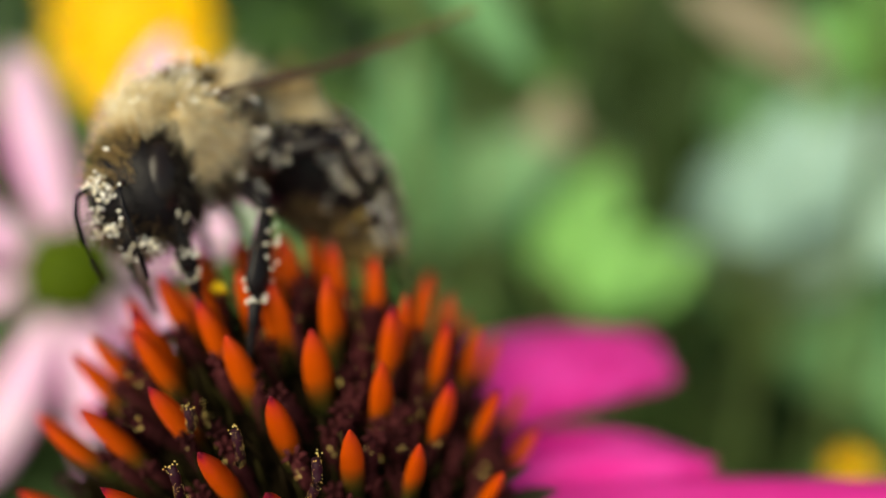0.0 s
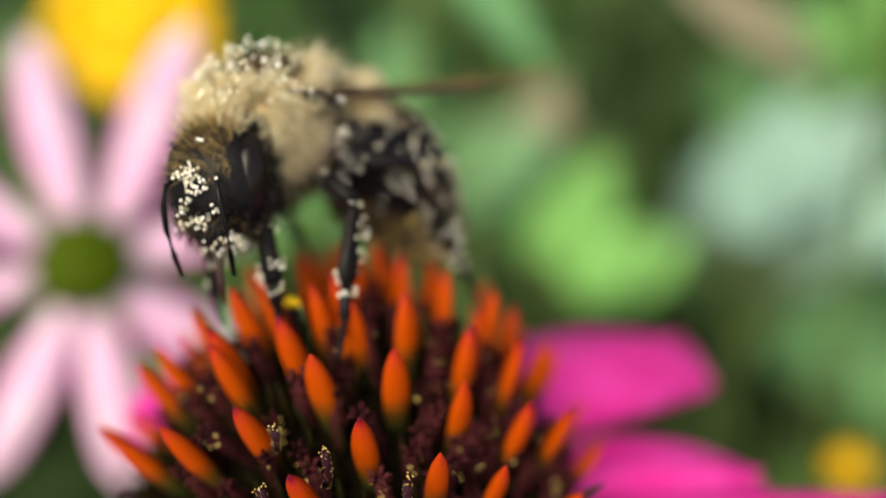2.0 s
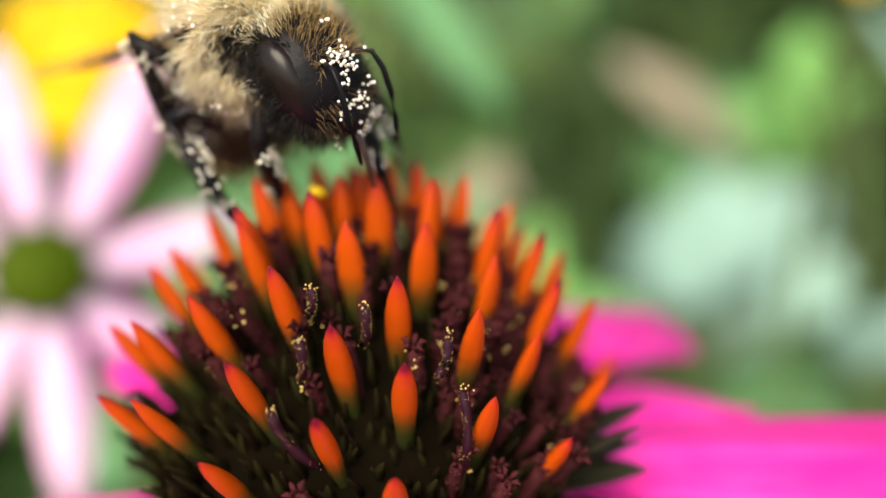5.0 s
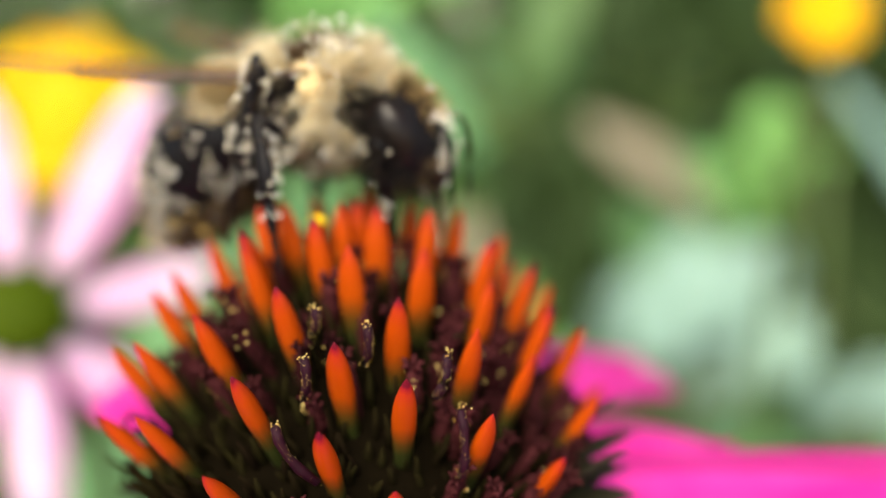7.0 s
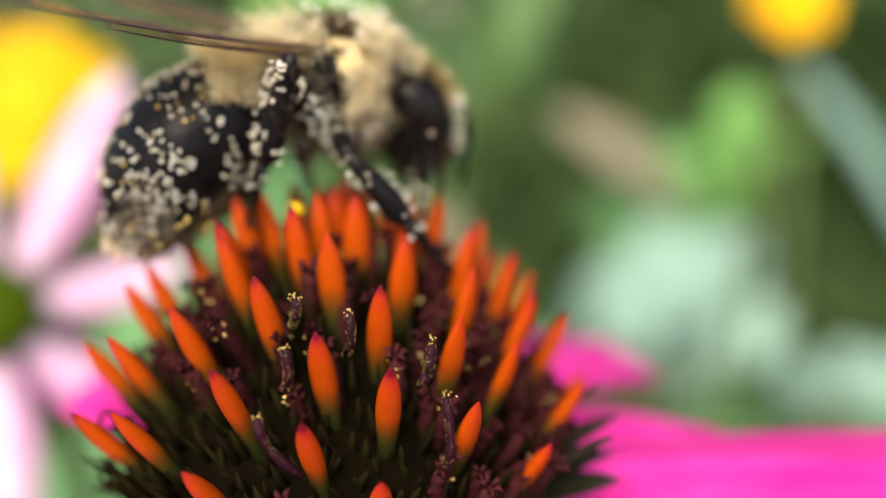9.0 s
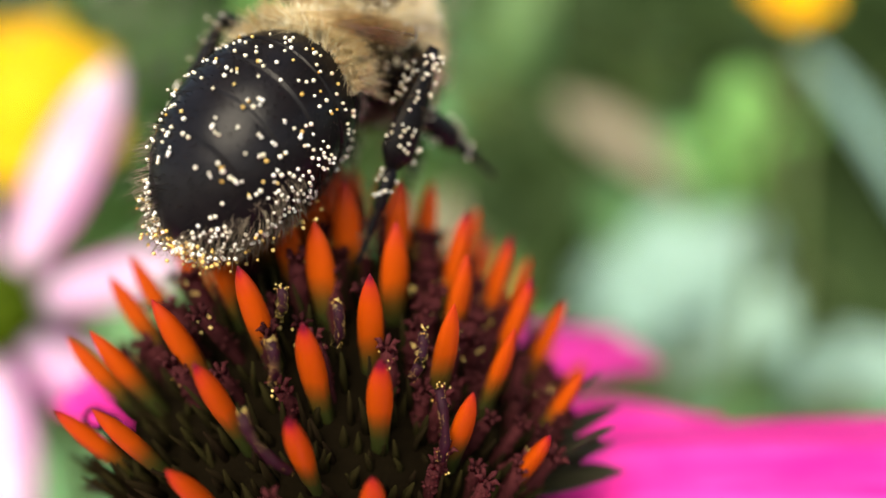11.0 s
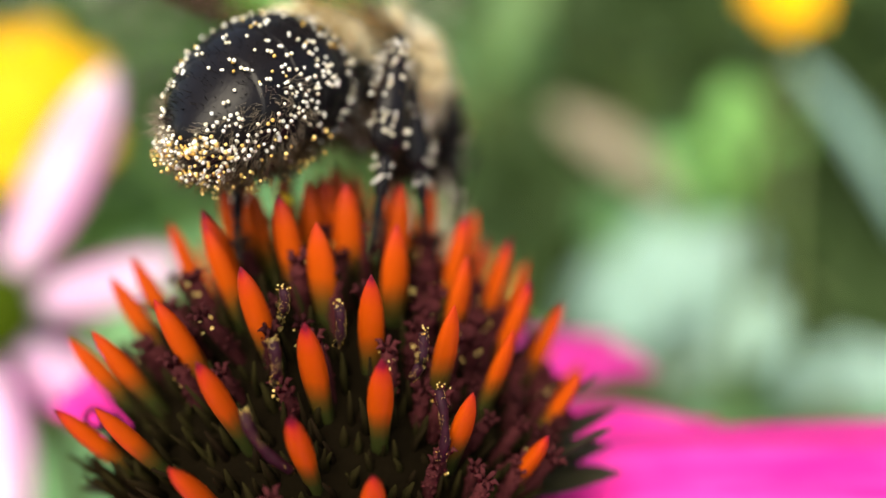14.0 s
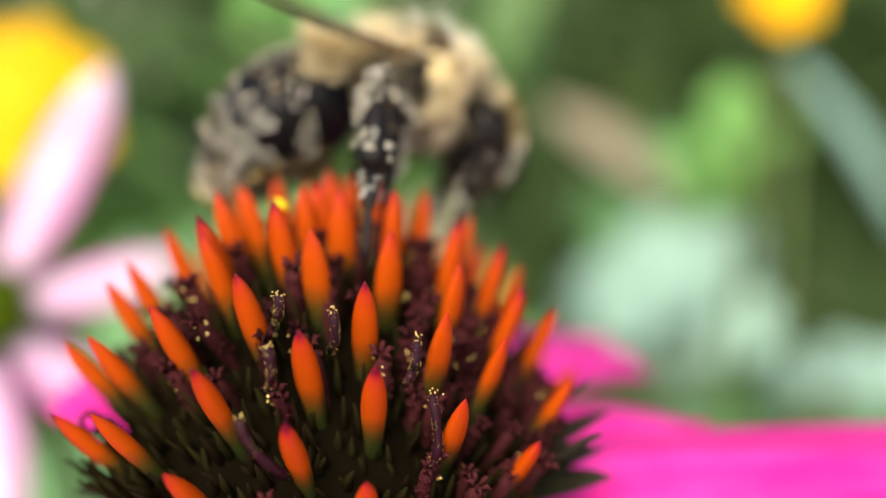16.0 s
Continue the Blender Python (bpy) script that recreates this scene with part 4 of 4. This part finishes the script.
    tagged(fur(r, on_head(2600, lambda p, d: d.z > 0.62 and d.x < 0.45 and abs(d.y) < 0.6), 1.3, 0.027, -0.3, -0.1).make("crown_fuzz", STRAW, head, label="straw yellow crown fur"), kind="stuff")
    tagged(fur(r, on_head(5200, lambda p, d: d.x < 0.25 and abs(d.y) > 0.35), 0.95, 0.015, 0.1, 0.1).make("cheek_fuzz", BLACK_HAIR, head), kind="stuff")
    tagged(fur(r, on_head(5200, lambda p, d: d.x > 0.2 and abs(d.y) < 0.5 and d.z > 0.0), 1.05, 0.010, -0.3, -0.1).make("brow_fuzz", GOLD_HAIR, head, label="golden brown brow hair"), kind="stuff")
    tagged(fur(r, on_head(1500, lambda p, d: d.z < -0.45 and abs(d.y) < 0.7), 1.0, 0.02, -0.3, 0.4).make("chin_fuzz", BROWN_HAIR, head), kind="stuff")
    spots = on_head(5200, lambda p, d: d.x > 0.1 and abs(d.y) < 0.7 and d.z < 0.62 and abs(d.y) < 0.16 + 0.5 * max(0.0, -0.1 - d.z) + 0.22 * (abs(d.z - 0.1) < 0.09) and noise.noise(p * 1.5 + Vector((3, 0, 0))) > (0.0 if d.z < 0.3 else 0.25))
    tagged(grains(r, [(p + n * r.uniform(0.05, 0.65), n) for p, n in spots[:620]], 0.076, 0.22).make("pollen", POLLEN, head, label="clumps of white pollen on the face"), kind="stuff")
    # abdomen
    s = Shape()
    rings = []
    xs = []
    for seg in range(6):
        a, b = 0.05 + seg * 1.6, 0.05 + (seg + 1) * 1.6
        xs += [(a, 0.982), (a + 0.12, 0.988), (a + 0.8, 1.0), (b - 0.1, 1.004), (b - 0.02, 1.0)]
    for x, q in xs + [(9.68, 1.0)]:
        rings.append([(-x * K, belly(x) * q * math.cos(a) * K, (belly(x) * q * 0.95 * math.sin(a) - 0.031 * x * x) * K) for a in (2 * math.pi * k / 32 for k in range(32))])
    s.rings(rings)
    abdomen = s.make("abdomen", CHITIN, bee, label="glossy black segmented abdomen")
    abdomen.matrix_local = Matrix.Translation(WAIST)
    sp = [on_belly(r.uniform(0.0, 1.7), r.uniform(0.4, math.pi - 0.4)) for _ in range(3600)]
    tagged(fur(r, sp, 1.45, 0.026, 0.45, 0.0).make("band_fuzz", STRAW, abdomen, label="straw yellow fur band"), kind="stuff")
    sp = [on_belly(r.uniform(2.2, 9.5), r.uniform(0, math.pi)) for _ in range(900)]
    tagged(fur(r, sp, 0.42, 0.014, 1.2, 0.0).make("short_fuzz", BLACK_HAIR, abdomen), kind="stuff")
    sp = []
    for _ in range(3600):
        x = r.uniform(2.0, 9.65)
        a = r.uniform(-math.pi, 0)
        sp.append(on_belly(x, a))
    tagged(fur(r, [q for q in sp[:2000] if q[0].z > -2.2 - 0.03 * q[0].x ** 2 and q[0].x > -5.8], 0.6, 0.018, 0.9, 0.1).make("side_fuzz", BLACK_HAIR, abdomen), kind="stuff")
    rear = [q for q in (on_belly(r.uniform(5.8, 9.6), r.choice((r.uniform(-1.2, 0.25), math.pi - r.uniform(-1.2, 0.25)))) for _ in range(1300))]
    tagged(fur(r, rear, 0.9, 0.013, 0.7, 0.3).make("rear_fuzz", GREY_HAIR, abdomen, label="greyish brown rear fringe"), kind="stuff")
    tagged(fur(r, [q for q in sp[:2000] if q[0].z <= -2.2 - 0.03 * q[0].x ** 2], 0.95, 0.022, 0.6, 0.3).make("lower_fuzz", BROWN_HAIR, abdomen), kind="stuff")
    tagged(fur(r, [q for q in sp[2000:] if q[0].z < -2.0 - 0.03 * q[0].x ** 2], 1.0, 0.018, 0.5, 0.4).make("belly_fuzz", BROWN_HAIR, abdomen), kind="stuff")
    white, gold = [], []
    for _ in range(150):
        p, n = on_belly(r.uniform(2.4, 8.8), r.uniform(0.3, math.pi - 0.3))
        (white if r.random() < 0.8 else gold).append((p, n))
        if r.random() < 0.3:
            white.append((p + Vector((r.gauss(0, 0.12), r.gauss(0, 0.12), 0.02)), n))
    # dense clumps along the flanks and round the tip
    for _ in range(5200):
        x = r.uniform(2.2, 9.65)
        side = r.choice((-1, 1))
        up = r.gauss(-0.05, 0.42)
        p, n = on_belly(x, up if side > 0 else math.pi - up)
        k = noise.noise(p * 0.75 + Vector((0, 0, 4))) + 0.25 * (x > 8.2) - 0.25 * max(0, up - 0.35)
        if r.random() < 0.18 and k > 0.02 and up < (0.42 if side < 0 else 0.3) + 0.7 * noise.noise(p * 0.6):
            white.append((p + n * r.uniform(0, 0.12), n))
    for _ in range(620):
        a = r.uniform(-2.95, -0.2)
        p, n = on_belly(r.uniform(7.6, 9.66), a)
        if noise.noise(p * 1.1 + Vector((9, 0, 0))) > -0.05:
            (white if r.random() < 0.72 else gold).append((p + n * r.uniform(0, 0.5), n))
    for _ in range(70):
        gold.append((Vector((-9.35 + r.gauss(0, 0.15), r.gauss(0, 0.7), -3.5 + r.gauss(0, 0.25))), Vector((-1, 0, -0.4)).normalized()))
    for _ in range(180):
        p, n = on_belly(r.uniform(4.5, 9.3), r.uniform(-2.7, -0.45))
        gold.append((p + n * r.uniform(0.2, 0.9), n))
    tagged(grains(r, white, 0.086, 0.27).make("pollen", POLLEN, abdomen), kind="stuff")
    tagged(grains(r, gold, 0.082, 0.25).make("gold_pollen", GOLD_POLLEN, abdomen), kind="stuff")
    legs = [leg_parts(bee, i) for i in range(6)]
    wings = [wing_parts(bee, side, fore) for side in (1, -1) for fore in (True, False)]
    return bee, head, abdomen, legs, wings


BEE, HEAD, ABDOMEN, BEE_LEGS, BEE_WINGS = bumblebee()
# how far the wings are raised, in degrees
WING_ROWS = [(0, 0), (0.5, -6), (1, -5), (1.5, -6), (2, -11), (2.5, -5), (3.2, -5), (5.3, -4), (6, -1), (6.5, -3), (7, 3), (7.5, 1), (8, 3), (8.5, 6), (9.2, 9), (11.3, 11), (12.5, 10), (13.3, 9), (14, 8), (14.5, 6), (15, 5), (15.5, 5), (16, 5)]

# seconds; thorax in millimetres; heading, pitch, roll; head pitch and turn; abdomen droop and turn
BEE_ROWS = [
    (0, -3.17, 2.67, 18.28, 241, 8, 14, 10, 19, 28, -14),
    (0.5, -2.74, 2.50, 18.24, 241, 7, 13, 8, 19, 28, -10),
    (1, -2.91, 2.32, 17.58, 241, 4, 10, 3, 16, 28, -9),
    (1.5, -3.30, 2.56, 17.26, 241, 4, 12, 3, 17, 26, -12),
    (2, -3.17, 3.02, 19.08, 246, 9, 8, 12, 20, 27, -30),
    (2.5, -2.23, 3.30, 18.46, 251, 8, 3, 5, 25, 24, -36),
    (2.8, -2.53, 2.57, 20.99, 243, 9, 8, 10, 28, 30, -28),
    (3, -2.43, 1.39, 19.15, 248, 9, 8, 3, 26, 26, -30),
    (3.2, -1.70, 1.63, 18.58, 247, 9, 13, 1, 25, 30, -26),
    (5.3, -4.25, -0.58, 19.06, 307, 11, 19, 7, 21, 3, 5),
    (5.5, -2.98, 0.04, 19.31, 309, 12, 18, 11, 20, -1, 7),
    (6, -1.44, 1.79, 19.26, 331, 12, 6, 13, 8, 13, 5),
    (6.5, -1.95, 1.66, 18.55, 336, 10, 6, 10, 4, 16, 5),
    (7, -1.60, 1.40, 17.52, 341, 8, 6, 11, 1, 14, 3),
    (7.5, -1.59, 1.70, 18.29, 346, 9, 4, 10, -1, 19, 6),
    (8, 0.01, 2.26, 18.43, 354, 8, -6, 9, -7, 19, 9),
    (8.5, -0.04, 2.96, 17.75, 369, 4, 0, 2, -11, 17, 5),
    (9, -0.23, 2.03, 17.77, 374, 6, 5, 7, -10, 14, 4),
    (9.2, 0.34, 2.32, 18.48, 374, 6, 5, 8, -10, 14, 3),
    (11.3, 1.75, 2.03, 18.63, 427, 14, 18, 0, 0, 2, -3),
    (11.5, 1.33, 3.99, 19.06, 428, 12, 11, 0, 0, 4, -2),
    (12, 0.62, 6.01, 18.20, 446, -1, 3, 0, 0, -3, 8),
    (12.5, -0.88, 6.25, 17.50, 447, 1, 2, 0, 0, -3, 8),
    (13, 2.02, 4.73, 16.64, 415, -11, -11, -7, -6, 3, 25),
    (13.5, 1.98, 4.84, 16.88, 414, -12, -10, -7, -5, 5, 25),
    (14, 1.93, 5.04, 16.88, 405, -10, -11, -4, -1, 2, 18),
    (14.5, 3.24, 5.35, 17.66, 392, -2, 10, 0, 5, 3, 6),
    (15, 3.95, 5.62, 16.41, 380, -13, 1, -4, 1, 20, 4),
    (15.5, 3.93, 6.94, 16.57, 373, -13, 1, -3, -12, 23, 4),
    (16, 4.40, 7.37, 16.69, 368, -9, 1, -2, -9, 21, -7),
]


FOOT_ROWS = {  # seconds and where the foot stands, in millimetres
    "mid_left": [[(0, 0.9, -4.8, 10.4), (0.5, 0.2, -2.9, 11.1), (1, 0.7, -3.6, 10.9), (1.5, 1.0, -4.4, 10.6), (2, 1.1, -3.6, 10.9), (2.5, 1.8, -5.4, 10.0), (2.8, 1.8, -5.2, 10.1), (3, 1.9, -4.7, 10.3), (3.2, 1.8, -5.8, 9.8)], [(11.5, -6.3, -1.5, 12.9), (12, -6.6, 0.5, 12.4), (12.5, -6.2, 0.7, 12.7), (13, -6.2, 0.7, 12.5)]],
    "hind_left": [[(0, 5.9, 4.9, 9.3), (0.5, 5.7, 5.6, 9.0), (1, 5.8, 5.5, 9.5), (1.5, 6.2, 5.1, 9.3), (2, 6.3, 4.8, 8.6), (2.5, 6.3, 5.1, 9.1), (2.8, 6.3, 4.4, 10.5), (3, 6.0, 4.3, 10.8), (3.2, 6.3, 2.7, 10.2)], [(11.3, -7.6, -5.1, 13.9), (11.5, -8.3, -7.0, 11.8), (12, -2.9, -4.6, 10.1), (12.5, -2.9, -3.7, 10.5), (13, -2.9, -4.4, 10.2), (13.5, -2.9, -4.3, 10.3), (14, -3.2, -3.8, 10.4), (14.5, -4.4, -1.2, 10.5)]],
    "front_right": [[(2.8, -5.8, 3.0, 11.5), (3, -6.3, 0.8, 10.3), (3.2, -6.4, 1.9, 11.2), (5.3, -3.7, 1.3, 11.7), (5.5, -2.7, 2.5, 12.3), (6, -0.4, 2.1, 12.4), (6.5, -0.5, 2.7, 12.5), (7, 1.9, -0.3, 11.3), (7.5, 1.3, 2.0, 11.3), (8, 2.3, 2.3, 12.0)]],
    "front_left": [[(2.8, -2.1, 4.3, 13.6), (3, -1.1, 4.1, 11.9)]],
    "mid_right": [[(5.3, -3.7, -3.6, 10.3), (5.5, -3.8, -3.9, 10.1), (6, -3.2, -4.1, 10.3), (6.5, -3.0, -4.2, 10.3), (7, -2.9, -3.6, 10.5), (7.5, -3.0, -4.1, 10.3), (8, -2.0, -5.0, 10.2), (8.5, 3.9, -0.5, 10.8), (9, 5.7, -2.3, 9.7), (9.2, 6.3, 0.6, 9.6)], [(11.3, 8.3, 2.5, 12.9), (11.5, 5.1, 3.5, 12.3), (12, 5.5, 3.3, 12.1), (12.5, 4.4, 3.1, 12.5)]],
    "hind_right": [[(5.3, -7.5, 0.6, 10.7), (5.5, -7.3, 0.7, 10.4), (6, -7.2, 0.8, 10.4), (6.5, -6.6, -0.2, 10.6), (7, -6.3, -0.4, 10.9), (7.5, -6.3, -0.4, 10.4), (8, -6.9, -0.1, 9.5), (8.5, -4.0, -2.0, 10.6), (9, -4.1, -1.2, 10.7), (9.2, -3.9, 0.4, 11.0)], [(11.3, 2.7, -4.3, 10.3), (11.5, 2.5, -3.9, 10.5), (12, 2.9, -3.7, 10.5), (12.5, 2.6, -4.0, 10.5), (13, 2.6, -3.5, 10.6), (13.5, 2.6, -3.5, 10.6), (14, 2.6, -3.5, 10.7), (14.5, 2.5, -3.5, 10.7), (15, 2.5, -3.7, 10.6), (15.5, 2.5, -3.6, 10.6), (16, 2.5, -3.6, 10.6)]],
}


def turned(yaw, pitch, roll=0.0):
    return Matrix.Rotation(radians(yaw), 4, "Z") @ Matrix.Rotation(radians(-pitch), 4, "Y") @ Matrix.Rotation(radians(roll), 4, "X")


def planted(name, t):
    """Where a foot stands at a time, or None where the body alone tells."""
    for stand in FOOT_ROWS.get(name, ()):
        for (t0, *a), (t1, *b) in zip(stand, stand[1:]):
            if t0 <= t <= t1:
                return Vector(a).lerp(Vector(b), (t - t0) / (t1 - t0)) * MM
    return None


def motions():
    body, head, tail = [], [], []
    for t, x, y, z, yaw, pitch, roll, hp, hy, ap, ay in BEE_ROWS:
        body.append((t, Matrix.Translation(Vector((x, y, z)) * MM) @ turned(yaw, pitch, roll)))
        head.append((t, Matrix.Translation(NECK) @ turned(hy, hp)))
        tail.append((t, Matrix.Translation(WAIST) @ turned(ay, ap)))
    walk(BEE, body)
    walk(HEAD, head)
    walk(ABDOMEN, tail)
    for wing in BEE_WINGS:
        rest = wing.matrix_basis.copy()
        walk(wing, [(t, rest @ Matrix.Rotation(radians(up), 4, "Y")) for t, up in WING_ROWS])
    # the legs: each foot stays where it was set down until the body has gone too far
    names = ("front_left", "front_right", "mid_left", "mid_right", "hind_left", "hind_right")
    for name, (hip, rest, way, la, lb), (femur, tibia) in zip(names, LEGS, BEE_LEGS):
        hip, rest, way = Vector(hip) * K, Vector(rest) * K, Vector(way)
        la, lb = la * K, lb * K
        foot, thigh, shin = None, [], []
        for t, m in body:
            want = m @ rest
            if want.length > 0.001:
                want = want * (0.2 + 0.8 * min(1.0, 11.8 * MM / want.length))
            stood = planted(name, t)
            if stood:
                foot = stood
            elif foot is None or (foot - want).length > 2.2 * MM:
                foot = want
            d = m.inverted() @ foot - hip
            far = min(max(d.length, abs(la - lb) * 1.05), (la + lb) * 0.985)
            d.normalize()
            along = (la * la - lb * lb + far * far) / (2 * far)
            out = (way - d * d.dot(way)).normalized()
            knee = hip + d * along + out * math.sqrt(max(0.0, la * la - along * along))
            for a, b, rows in ((hip, knee, thigh), (knee, hip + d * far, shin)):
                x = (b - a).normalized()
                y = out.cross(x).normalized() if abs(out.dot(x)) < 0.98 else d.cross(x).normalized()
                rows.append((t, Matrix.Translation(a) @ Matrix((x, y, x.cross(y))).transposed().to_4x4()))
        walk(femur, thigh)
        walk(tibia, shin)


motions()
